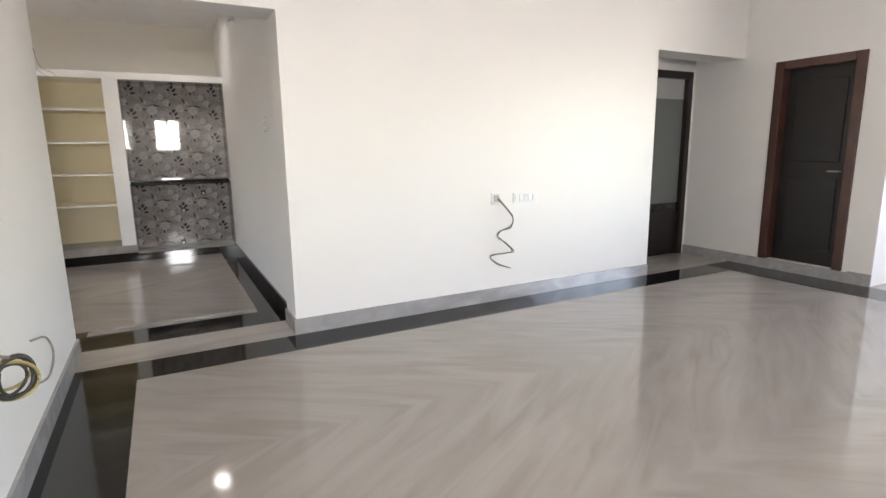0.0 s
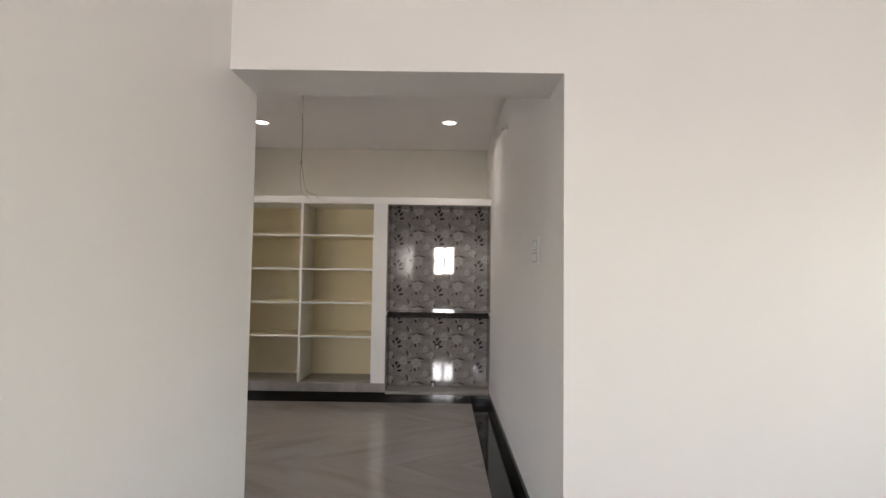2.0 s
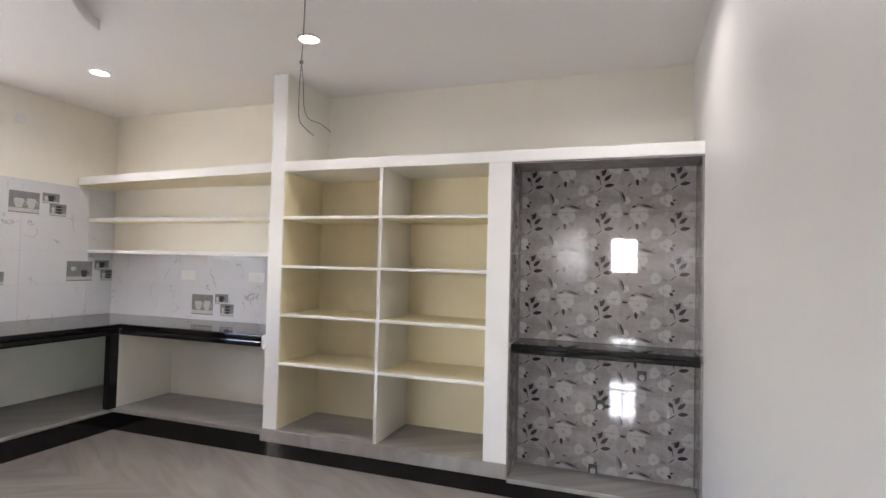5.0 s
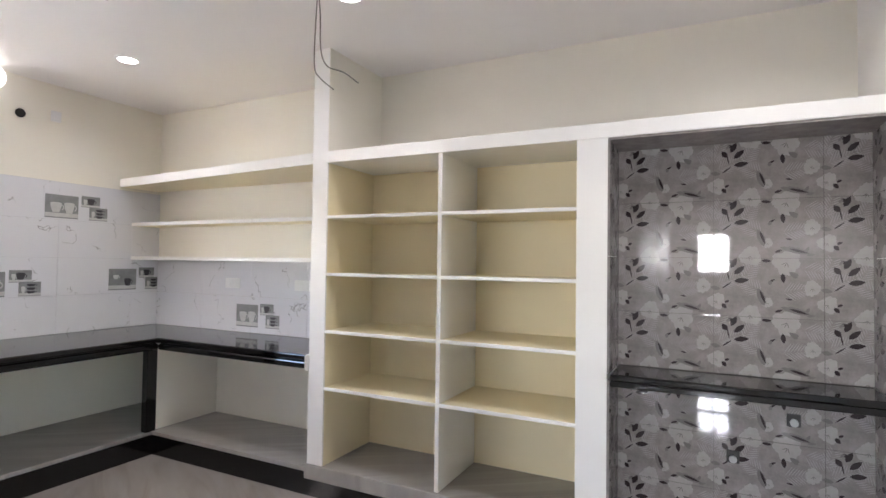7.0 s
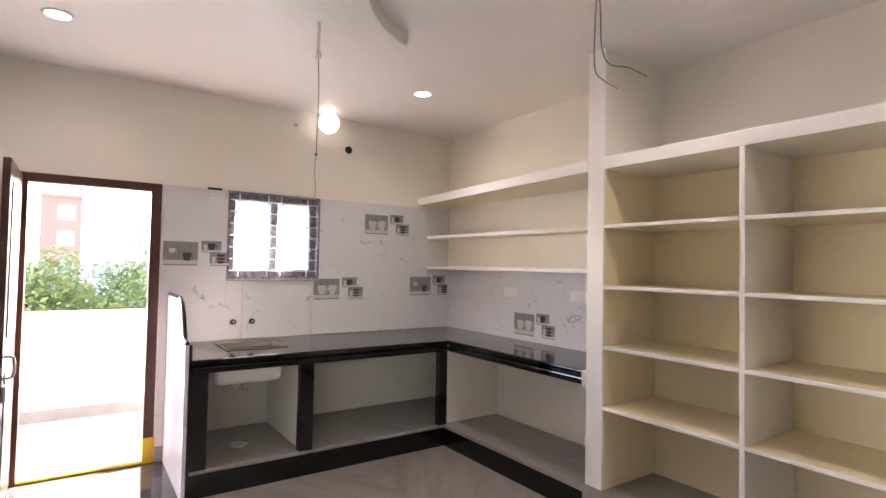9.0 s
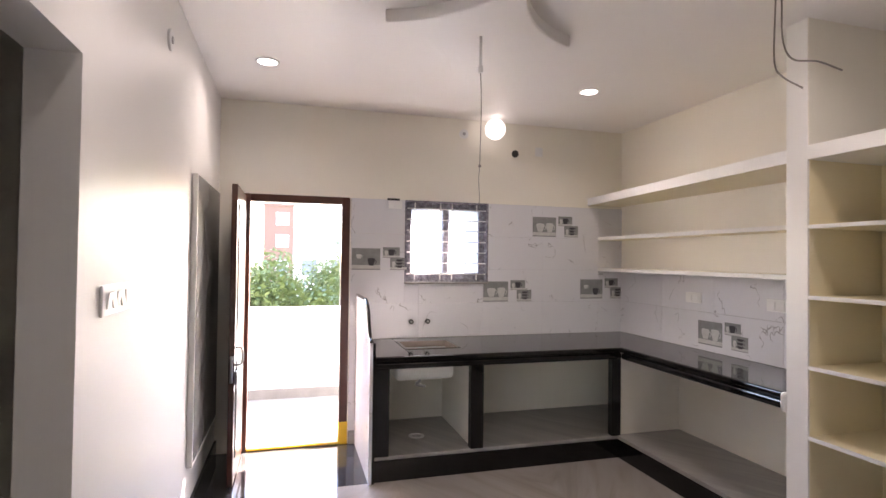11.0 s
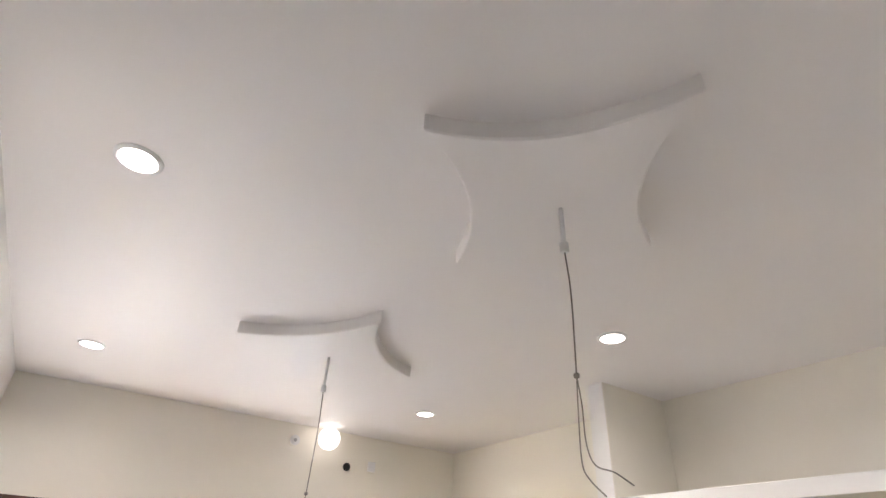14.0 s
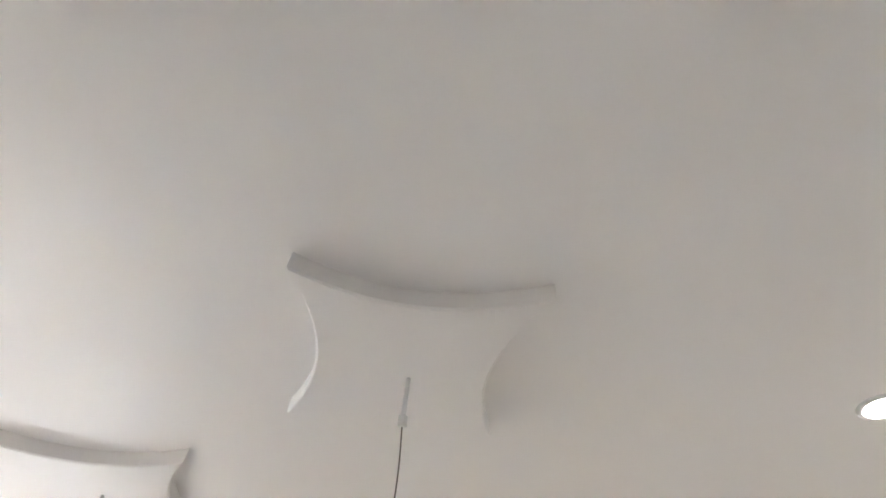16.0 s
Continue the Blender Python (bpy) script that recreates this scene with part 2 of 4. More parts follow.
def tube(bm, pts, r, n=7, mi=0):
    pts = [Vector(p) for p in pts]
    rings = []
    for i, p in enumerate(pts):
        d = (pts[min(i + 1, len(pts) - 1)] - pts[max(i - 1, 0)]).normalized()
        up = Vector((0, 0, 1)) if abs(d.z) < 0.9 else Vector((1, 0, 0))
        a = d.cross(up).normalized()
        b = d.cross(a)
        rings.append([bm.verts.new(p + r * (a * math.cos(k * math.tau / n) + b * math.sin(k * math.tau / n))) for k in range(n)])
    for u, v in zip(rings, rings[1:]):
        for k in range(n):
            f = bm.faces.new((u[k], u[(k + 1) % n], v[(k + 1) % n], v[k]))
            f.smooth, f.material_index = True, mi
    bm.faces.new(rings[0][::-1]).material_index = mi
    bm.faces.new(rings[-1]).material_index = mi


def smooth_path(pts, steps=6):
    """Catmull-Rom through a few points."""
    pts = [Vector(p) for p in pts]
    ext = [pts[0] * 2 - pts[1]] + pts + [pts[-1] * 2 - pts[-2]]
    out = []
    for i in range(1, len(ext) - 2):
        a, b, c, d = ext[i - 1:i + 3]
        for s in range(steps):
            t = s / steps
            out.append(0.5 * (2 * b + (c - a) * t + (2 * a - 5 * b + 4 * c - d) * t * t + (3 * b - a - 3 * c + d) * t ** 3))
    return out + [pts[-1]]


def disc(bm, center, r, depth, axis="z", n=28, mi=0):
    m = Matrix.Translation(center)
    if axis == "x":
        m = m @ Matrix.Rotation(radians(90), 4, "Y")
    if axis == "y":
        m = m @ Matrix.Rotation(radians(90), 4, "X")
    made = bmesh.ops.create_cone(bm, cap_ends=True, segments=n, radius1=r, radius2=r, depth=depth, matrix=m)
    for v in made["verts"]:
        for f in v.link_faces:
            f.material_index = mi
            f.smooth = len(f.verts) == 4


def ring(bm, center, ro, ri, depth, n=32):
    """A flat downward ring round the z axis, with a soft outer edge."""
    prof = ((ri, 0), (ri, -depth), (ro - depth, -depth), (ro, -depth * 0.3), (ro, 0))
    rows = [[bm.verts.new((center[0] + r * math.cos(a), center[1] + r * math.sin(a), center[2] + z)) for r, z in prof]
            for a in (k * math.tau / n for k in range(n))]
    for k in range(n):
        u, v = rows[k], rows[(k + 1) % n]
        for i in range(len(prof)):
            j = (i + 1) % len(prof)
            bm.faces.new((u[i], u[j], v[j], v[i])).smooth = True


def mesh_of(name, bm, mats):
    me = bpy.data.meshes.new(name)
    bmesh.ops.recalc_face_normals(bm, faces=bm.faces)
    bm.to_mesh(me)
    bm.free()
    for m in mats if isinstance(mats, (list, tuple)) else [mats]:
        me.materials.append(m)
    return me


def part(name, bm, mats, parent=None, label="", local=False):
    ob = new(name, mesh_of(name, bm, mats))
    if parent:
        ob.parent = parent
        if parent.type == "EMPTY" and not local:
            ob.matrix_parent_inverse = Matrix.Translation(-parent.location)
    if label:
        ob["label"] = label
    return ob


def thing(name, at, label, category, group="", kind=""):
    ob = new(name)
    ob.location, ob.empty_display_size = at, 0.05
    return tagged(ob, label, category, group, kind)


def setting(name, bm, mats, label, category):
    return tagged(part(name, bm, mats), label, category, "", "structure")


def wall(name, axis, at, thick, a0, a1, z0, z1, holes, mat, label):
    """A wall across x or y at [at, at+thick], from a0 to a1, with holes (a0, a1, z0, z1) cut through."""
    bm = bmesh.new()
    cuts = sorted({a0, a1, *(h[0] for h in holes), *(h[1] for h in holes)})
    for u, v in zip(cuts, cuts[1:]):
        mid = (u + v) / 2
        spans, z = [], z0
        for h in sorted((h for h in holes if h[0] < mid < h[1]), key=lambda h: h[2]):
            if h[2] > z:
                spans.append((z, h[2]))
            z = h[3]
        if z < z1:
            spans.append((z, z1))
        for lo, hi in spans:
            if axis == "x":
                box(bm, at, at + thick, u, v, lo, hi)
            else:
                box(bm, u, v, at, at + thick, lo, hi)
    bmesh.ops.remove_doubles(bm, verts=bm.verts, dist=1e-5)
    bm.normal_update()
    seen = {}
    for f in bm.faces:
        seen.setdefault(tuple(round(c, 4) for c in f.calc_center_median()), []).append(f)
    bmesh.ops.delete(bm, geom=[f for fs in seen.values() if len(fs) > 1 for f in fs], context="FACES_ONLY")
    return setting(name, bm, mat, label, "wall")


# ---- the plan ----
WX, RX = -3.262, 2.035          # kitchen: window wall, switch wall
NY, OY0, OY1 = 3.885, 3.40, 3.70   # kitchen's near wall; wall with the wide opening
FY, BY = 7.0, 7.60              # front of the shelving, back wall
CZ = 2.85
LX = 0.675                      # living room's side wall
EX = 6.80                       # living room's end wall

wall("wall_window", "x", WX - 0.23, 0.23, NY - 0.25, BY + 0.2, 0, CZ, [(4.07, 4.925, 0, 2.09), (5.42, 6.17, 1.385, 2.075)], CREAM, "cream painted kitchen wall with a door and a small window")
wall("wall_back", "y", BY, 0.2, WX, RX + 0.2, 0, CZ, [], CREAM, "cream painted wall behind the shelving")
wall("wall_switch", "x", RX, 0.18, OY1, BY, 0, CZ, [], WHITE, "white painted kitchen side wall with glossy sheen")
wall("wall_near", "y", NY - 0.14, 0.14, WX, 0.30, 0, CZ, [(-0.39, 0.30, 0, 2.135)], WHITE, "white painted kitchen wall with a doorway to a dark room")
wall("wall_opening", "y", OY0, OY1 - OY0, 0.52, EX, 0, CZ, [(LX, 2.0, 0, 2.16), (5.50, EX, 0, 2.165)], WHITE, "white painted wall with a wide door-less opening")
wall("wall_living_side", "x", LX - 0.17, 0.17, -3.0, OY0, 0, CZ, [], WHITE, "white painted living room side wall")
wall("wall_living_back", "y", -3.2, 0.2, LX - 0.17, 8.6, 0, CZ, [(1.2, 1.88, 1.35, 2.25)], WHITE, "white painted wall with windows")
wall("wall_living_end", "x", EX, 0.5, 2.03, 4.6, 0, CZ, [(2.27, 3.06, 0.1, 2.08)], WHITE, "white painted end wall with a dark door")
# the hole holds the unseen window that is added for light
wall("wall_living_far", "x", 8.4, 0.2, -3.0, 2.03, 0, CZ, [(-2.6, 0.6, 0.85, 2.25)], WHITE, "plain white painted wall")
wall("wall_living_return", "y", 2.03, 0.2, EX + 0.5, 8.6, 0, CZ, [], WHITE, "plain white painted wall")
wall("wall_lobby_back", "y", 3.98, 0.15, 5.30, EX, 0, CZ, [(5.62, 6.74, 0, 2.10)], WHITE, "white painted lobby wall with a framed door")
wall("wall_lobby_side", "x", 5.30, 0.15, OY1, 3.98, 0, CZ, [], WHITE, "plain white painted wall")
wall("wall_lobby_dark_back", "y", 4.9, 0.1, 5.3, EX, 0, CZ, [], WHITE, "plain painted wall of a dark room")
wall("wall_lobby_dark_side", "x", 5.2, 0.1, 4.13, 5.0, 0, CZ, [], WHITE, "plain painted wall of a dark room")
wall("wall_dark_room_back", "y", 1.4, 0.12, -1.9, LX - 0.17, 0, CZ, [], CREAM, "plain painted wall of an unlit room")
wall("wall_dark_room_side", "x", -1.9, 0.12, 1.52, NY - 0.14, 0, CZ, [], CREAM, "plain painted wall of an unlit room")

setting("ceiling_kitchen", cuboid(-3.5, RX + 0.2, OY1 + 0.001, BY + 0.2, CZ, CZ + 0.15), CEIL, "flat white painted kitchen ceiling", "ceiling")
setting("ceiling_living", cuboid(-1.9, 8.6, -3.2, OY1, CZ, CZ + 0.15), CEIL, "flat white painted living room ceiling", "ceiling")
setting("ceiling_lobby", cuboid(RX + 0.2, 8.6, OY1 + 0.001, 5.2, CZ, CZ + 0.15), CEIL, "flat white painted lobby ceiling", "ceiling")
floor = setting("floor", cuboid(-3.5, 8.6, -3.2, BY + 0.2, -0.2, -0.012), STONE, "polished greige marble floor with black granite bands", "floor")


def slab_mesh(name, w, d, mat):
    return mesh_of(name, cuboid(0.0002, w - 0.0002, 0.0002, d - 0.0002, -0.012, 0), mat)


def pave(x0, x1, y0, y1, nx, ny, mats, name="slab"):
    w, d = (x1 - x0) / nx, (y1 - y0) / ny
    made = [slab_mesh(name, w, d, m) for m in mats]
    for i in range(nx):
        for j in range(ny):
            ob = new(name, made[(i + j) % len(made)])
            ob.location, ob.parent = (x0 + i * w, y0 + j * d, 0), floor


# floor fields, black bands and the threshold strip
pave(1.02, 6.37, -2.17, 3.08, 3, 5, [FLOOR])
pave(1.02, 6.37, -3.0, -2.17, 3, 1, [FLOOR])
pave(LX, 1.02, -3.0, 3.08, 1, 5, [GRANITE], "band")
pave(LX, 5.50, 3.08, 3.38, 5, 1, [GRANITE], "band")
pave(5.50, 6.37, 3.08, 3.38, 1, 1, [GRANITE], "band")
pave(6.37, EX, 2.03, 3.38, 1, 1, [GRANITE], "band")
pave(LX, 2.0, 3.38, 3.755, 1, 1, [STRIP])
pave(LX, RX, 3.755, 4.09, 2, 1, [GRANITE], "band")
pave(1.845, RX, 4.09, FY, 1, 3, [GRANITE], "band")
pave(-2.42, 1.845, 4.22, 5.18, 2, 1, [FLOOR])
pave(-2.42, 1.845, 5.18, 6.23, 2, 1, [FLOOR])
pave(-2.42, 1.845, 6.23, FY, 2, 1, [FLOOR])
pave(-2.42, LX, NY, 4.22, 3, 1, [GRANITE], "band")
# lighter granite than the other bands, inside the balcony door
pave(WX, -2.42, NY, 5.0, 2, 2, [PALER_GRANITE], "band")
pave(5.50, EX, 3.38, 3.98, 1, 1, [STRIP])
pave(EX, 8.4, -3.0, 2.03, 2, 3, [FLOOR])
pave(6.37, EX, -3.0, 2.03, 1, 3, [GRANITE], "band")


def skirting(name, boxes_, mat=SKIRT):
    bm = bmesh.new()
    for b in boxes_:
        box(bm, *b)
    return setting(name, bm, mat, "grey marble skirting along the wall foot", "skirting")


SK = 0.11
skirting("baseboard_living", [(2.0, 5.50, OY0 - 0.016, OY0 + 0.001, 0, SK), (1.984, 2.0, OY0 - 0.016, OY1, 0, SK)])
skirting("baseboard_side", [(LX - 0.001, LX + 0.016, -3.0, OY1, 0, SK)])
skirting("baseboard_kitchen", [(RX - 0.016, RX + 0.001, OY1, FY, 0, SK)], GRANITEROUGH)
skirting("baseboard_end", [(EX - 0.016, EX + 0.001, 2.03, 2.22, 0, SK), (EX - 0.016, EX + 0.001, 2.22, 3.98, 0, SK - 0.012)])
skirting("baseboard_near", [(WX, -0.39, NY - 0.001, NY + 0.016, 0, SK)], GRANITEROUGH)
skirting("baseboard_window_wall", [(WX - 0.001, WX + 0.016, 4.935, 5.0, 0, SK)])

# ---- built-in shelving ----
bm = bmesh.new()
box(bm, -0.92, -0.80, FY, BY, 0.20, CZ)
pillar = setting("pillar", bm, TRIM, "white painted pillar from plinth to ceiling", "pillar")
part("side_face", cuboid(-0.80, -0.797, FY + 0.002, BY, 2.186, CZ), CREAM, pillar, "cream painted side")
part("side_face", cuboid(-0.923, -0.92, FY + 0.19, BY, 2.176, CZ), CREAM, pillar, "cream painted side")
shelving = thing("shelving_unit", (0, FY, 0), "built-in cream shelving of ten open compartments on a stone plinth", "shelving unit")
part("plinth", cuboid(-0.92, 0.92, FY, BY, 0.0, 0.105), GRANITE, shelving, "black granite plinth")
part("base_slab", cuboid(-0.935, 0.925, FY - 0.012, BY, 0.107, 0.20, 0.006), STONE, shelving, "grey stone base slab")
part("back_panel", cuboid(-0.80, 0.77, 7.52, 7.54, 0.20, 2.11), SHELFCREAM, shelving)
part("side_panel", cuboid(0.77, 0.92, FY, BY, 0.20, 2.11), TRIM, shelving, "white upright beside the tiled recess")
part("top_beam", cuboid(-0.80, RX, FY - 0.003, BY, 2.11, 2.185, 0.003), TRIM, shelving, "white top beam")
part("divider", cuboid(-0.013, 0.013, FY + 0.004, 7.52, 0.20, 2.11, 0.002), TRIM, shelving)
for z in (1.775, 1.412, 1.052, 0.694):
    for x0, x1 in ((-0.80, -0.013), (0.013, 0.77)):
        s = part("shelf", cuboid(x0, x1, FY + 0.012, 7.52, z - 0.02, z - 0.002), SHELFCREAM, shelving)
        part("edge_strip", cuboid(x0, x1, FY + 0.002, FY + 0.0115, z - 0.021, z, 0.003), TRIM, s, "cream-white painted shelf edge")
for i, (x0, x1) in enumerate(((-0.80, -0.798), (0.768, 0.77))):
    part("lining", cuboid(x0, x1, FY + 0.012, 7.52, 0.20, 2.11), SHELFCREAM, shelving)

for z, y0, h in ((1.805, 7.33, 0.026), (1.505, 7.33, 0.026)):
    s = thing("wall_shelf", (-2.1, y0, z), "long cream concrete shelf above the counter with white edge", "shelf", "shelves above the counter")
    part("board", cuboid(WX, -0.92, y0 + 0.01, BY, z - h, z), SHELFCREAM, s)
    part("edge_strip", cuboid(WX, -0.92, y0, y0 + 0.0095, z - h - 0.002, z + 0.002, 0.003), TRIM, s, "white painted edge")


def slanting_board(x0, x1, f0, f1, b0, b1, z0, z1):
    """A board whose front runs from y f0 at x0 to f1 at x1, and its back from b0 to b1."""
    bm = bmesh.new()
    rows = [[bm.verts.new((x, y, z)) for x, y in ((x0, f0), (x1, f1), (x1, b1), (x0, b0))] for z in (z0, z1)]
    bm.faces.new(rows[0][::-1]), bm.faces.new(rows[1])
    for k in range(4):
        bm.faces.new((rows[0][k], rows[0][(k + 1) % 4], rows[1][(k + 1) % 4], rows[1][k]))
    return bm


s = thing("wall_shelf", (-2.1, 7.18, 2.175), "cream concrete top shelf that widens towards the pillar", "shelf", "shelves above the counter")
part("board", slanting_board(WX, -0.923, 7.23, 7.01, BY, BY, 2.115, 2.18), SHELFCREAM, s)
part("edge_strip", slanting_board(WX, -0.923, 7.22, 7.0, 7.2296, 7.0096, 2.112, 2.183), TRIM, s, "white painted edge")

# ---- tiled recess ----
NB = 7.30
recess = thing("tiled_recess", (1.48, FY, 0), "recess lined with glossy grey floral tiles and a granite shelf", "recess")
part("plinth", cuboid(0.92, RX, FY, BY, 0.0, 0.085), GRANITE, recess, "black granite plinth")
part("base_slab", cuboid(0.925, RX, FY - 0.004, BY, 0.087, 0.117, 0.004), STONE, recess, "grey stone slab")
part("backing", cuboid(0.92, RX, NB + 0.012, BY, 0.117, 2.108), NT_MID, recess)
part("soffit", cuboid(0.921, RX, FY + 0.002, NB + 0.012, 2.098, 2.1095), NT_BASE, recess)
gshelf = tagged(part("granite_shelf", cuboid(0.934, RX - 0.014, FY + 0.004, NB, 0.925, 0.955, 0.006), GRANITE), "polished black granite shelf across the tiled recess", "shelf")
fall = part("front_edge", cuboid(0.934, RX - 0.014, FY + 0.002, FY + 0.02, 0.895, 0.9245, 0.004), GRANITE, gshelf)


def clipped(pts, w, h):
    """A polygon in the tile's plane, cut at the tile's four edges."""
    for axis, limit, sign in ((0, 0.001, 1), (0, w - 0.001, -1), (1, 0.001, 1), (1, h - 0.001, -1)):
        out = []
        for p, q in zip(pts, pts[1:] + pts[:1]):
            dp, dq = (p[axis] - limit) * sign, (q[axis] - limit) * sign
            if dp >= 0:
                out.append(p)
            if (dp >= 0) != (dq >= 0):
                k = dp / (dp - dq)
                out.append((p[0] + (q[0] - p[0]) * k, p[1] + (q[1] - p[1]) * k))
        pts = out
        if len(pts) < 3:
            return []
    return pts


LEAF_FORM = ((0, 0), (0.2, 0.36), (0.5, 0.5), (0.8, 0.3), (1, 0), (0.8, -0.3), (0.5, -0.5), (0.2, -0.36))
PETAL_FORM = ((0, 0.08), (0.35, 0.42), (0.75, 0.55), (0.93, 0.34), (0.88, 0.1), (1, -0.12), (0.9, -0.4), (0.7, -0.52), (0.3, -0.4), (0, -0.08))
FEATHER_FORM = ((0, 0), (0.12, 0.3), (0.25, 0.34), (0.28, 0.5), (0.5, 0.45), (0.54, 0.58), (0.75, 0.36), (0.8, 0.44), (1, 0), (0.8, -0.3), (0.5, -0.42), (0.2, -0.3))


def flower_tile(name, w, h, u0=0.0):
    """One repeat of the print: leaf spray, pale flowers, buds, feathered leaves and faint ferns. 1 pale, 2 grey leaf, 3 dark, 4 fern."""
    bm = bmesh.new()
    box(bm, 0.0008, w - 0.0008, 0, 0.012, 0.0008, h - 0.0008)
    count = [0]

    def p(u, v, a, length, width, mi, form=LEAF_FORM):
        ca, sa = math.cos(radians(a)), math.sin(radians(a))
        for du in (-1, 0, 1):
            for dv in (-1, 0, 1):
                cx, cz = (u + 0.15 - u0 + du) * PW, (v + 0.63 + dv) * h
                pts = clipped([(cx + length * (x * ca) - width * y * sa, cz + length * x * sa + width * y * ca) for x, y in form], w, h)
                if pts:
                    count[0] += 1
                    y = -0.0004 - 0.000006 * count[0]
                    bm.faces.new([bm.verts.new((x, y, z)) for x, z in pts]).material_index = mi

    def flower(u, v, r, turn, n=6):
        for k in range(n):
            p(u, v, turn + k * 360 / n, r * (1.0 if k % 2 else 0.82), r * 0.85, 1, PETAL_FORM)
        for k in range(3):
            p(u, v, turn + 200 + k * 40, r * 0.4, r * 0.06, 2)

    for u, v, a, n in ((-0.10, -0.08, 25, 9), (0.50, 0.80, 10, 10), (0.14, 0.02, 60, 8), (0.68, 0.20, -15, 9), (0.86, 0.06, 70, 7), (0.30, 0.80, 150, 7)):
        for k in range(n):
            ux, uz = math.cos(radians(a)) * 0.013 * k / PW, math.sin(radians(a)) * 0.013 * k / h
            for side in (-48, 48):
                p(u + ux, v + uz, a + side, 0.062 - 0.004 * k, 0.0045, 4)
    flower(0.20, 0.40, 0.052, 15)
    flower(0.53, 0.30, 0.066, 5, 7)
    flower(0.75, 0.88, 0.040, 30, 5)
    flower(0.88, 0.62, 0.044, 0, 6)
    flower(0.36, 0.62, 0.026, 10, 5)
    # the dark spray on its bent stem
    p(-0.07, -0.16, 38, 0.055, 0.007, 3)
    p(0.0, -0.02, 100, 0.06, 0.006, 3)
    for u, v, a, length in ((0.015, 0.20, 62, 0.048), (0.045, 0.09, 42, 0.055), (0.045, -0.03, 8, 0.058), (-0.02, 0.12, 125, 0.034)):
        p(u, v, a, length * 1.12, 0.026, 3)
    # feathered leaves
    p(0.265, 0.86, -72, 0.088, 0.034, 2, FEATHER_FORM)
    p(0.285, 0.83, -70, 0.07, 0.012, 3)
    p(0.47, 0.55, -14, 0.125, 0.03, 2, FEATHER_FORM)
    p(0.55, 0.53, -16, 0.08, 0.012, 3)
    # buds, sepals and scraps
    p(0.49, 0.12, -84, 0.048, 0.021, 3)
    p(0.55, 0.14, -35, 0.042, 0.024, 2, PETAL_FORM)
    for u, v, a, length, width, mi in ((0.30, 0.33, -4, 0.042, 0.015, 3), (0.42, 0.47, 20, 0.034, 0.012, 3), (0.82, 0.86, -10, 0.045, 0.022, 2), (0.93, 0.58, -50, 0.03, 0.02, 3),
                                       (0.955, 0.60, 25, 0.024, 0.012, 3), (0.36, -0.04, 30, 0.035, 0.010, 3), (0.37, -0.08, 70, 0.022, 0.016, 2), (0.69, 0.47, 60, 0.03, 0.014, 2),
                                       (0.70, 0.42, 10, 0.036, 0.012, 2), (0.99, 0.33, -30, 0.03, 0.016, 3), (0.97, 0.27, 40, 0.024, 0.012, 2), (0.58, 0.68, 170, 0.03, 0.008, 3)):
        p(u, v, a, length, width, mi)
    return mesh_of(name, bm, [NT_BASE, NT_LIGHT, NT_MID, NT_DARK, NT_PALE])


PW = TW = (RX - 0.92 - 0.024) / 2.4
for level, (zb, zt) in enumerate(((0.117, 0.925), (0.957, 2.098))):
    rows = 3 if level == 0 else 4
    h = (zt - zb) / rows
    full = flower_tile("floral_tile", TW, h)
    cut = flower_tile("floral_tile_cut", TW * 0.4, h)
    for r in range(rows):
        for c in range(3):
            ob = new("tile", full if c < 2 else cut)
            ob.location, ob.parent = (0.932 + c * TW, NB, zb + r * h), recess
            ob.matrix_parent_inverse = Matrix.Translation(-recess.location)
    side = flower_tile("floral_tile_side", NB - FY - 0.006, h)
    for r in range(rows):
        for x, turn in ((0.932, 90), (RX - 0.012, -90)):
            ob = new("tile", side)
            ob.parent = recess
            ob.matrix_parent_inverse = Matrix.Translation(-recess.location)
            ob.matrix_basis = pose(x, FY + 0.003 if turn == 90 else NB - 0.003, zb + r * h, 0, 0, turn)
for x, z in ((1.47, 0.56), (1.43, 0.145), (1.72, 0.77)):
    f = tagged(part("pipe_outlet", cuboid(x - 0.028, x + 0.028, NB - 0.006, NB - 0.0025, z - 0.03, z + 0.03, 0.003, 1), BLACKPLASTIC), "capped black pipe outlet in the floral tiles", "pipe outlet")
    bm = bmesh.new()
    disc(bm, (x, NB - 0.014, z - 0.01), 0.017, 0.016, "y")
    part("cap", bm, GREYPLASTIC if z > 0.2 else STEEL, f)

# ---- counter ----
CT = 0.88
FX = -2.42
counter = thing("kitchen_counter", (FX, 6.0, 0), "open L-shaped counter base with black granite posts and stone floor", "counter base")
part("plinth", cuboid(WX, FX, 5.03, BY, 0.0, 0.145), GRANITE, counter, "black granite plinth")
part("plinth", cuboid(FX, -0.92, FY + 0.0, BY, 0.0, 0.145), GRANITE, counter, "black granite plinth")
part("base_slab", cuboid(WX, FX - 0.006, 5.03, BY, 0.147, 0.175, 0.004), STONE, counter, "grey stone slab")
part("base_slab", cuboid(FX - 0.006, -0.93, FY - 0.004, BY, 0.147, 0.175, 0.004), STONE, counter, "grey stone slab")
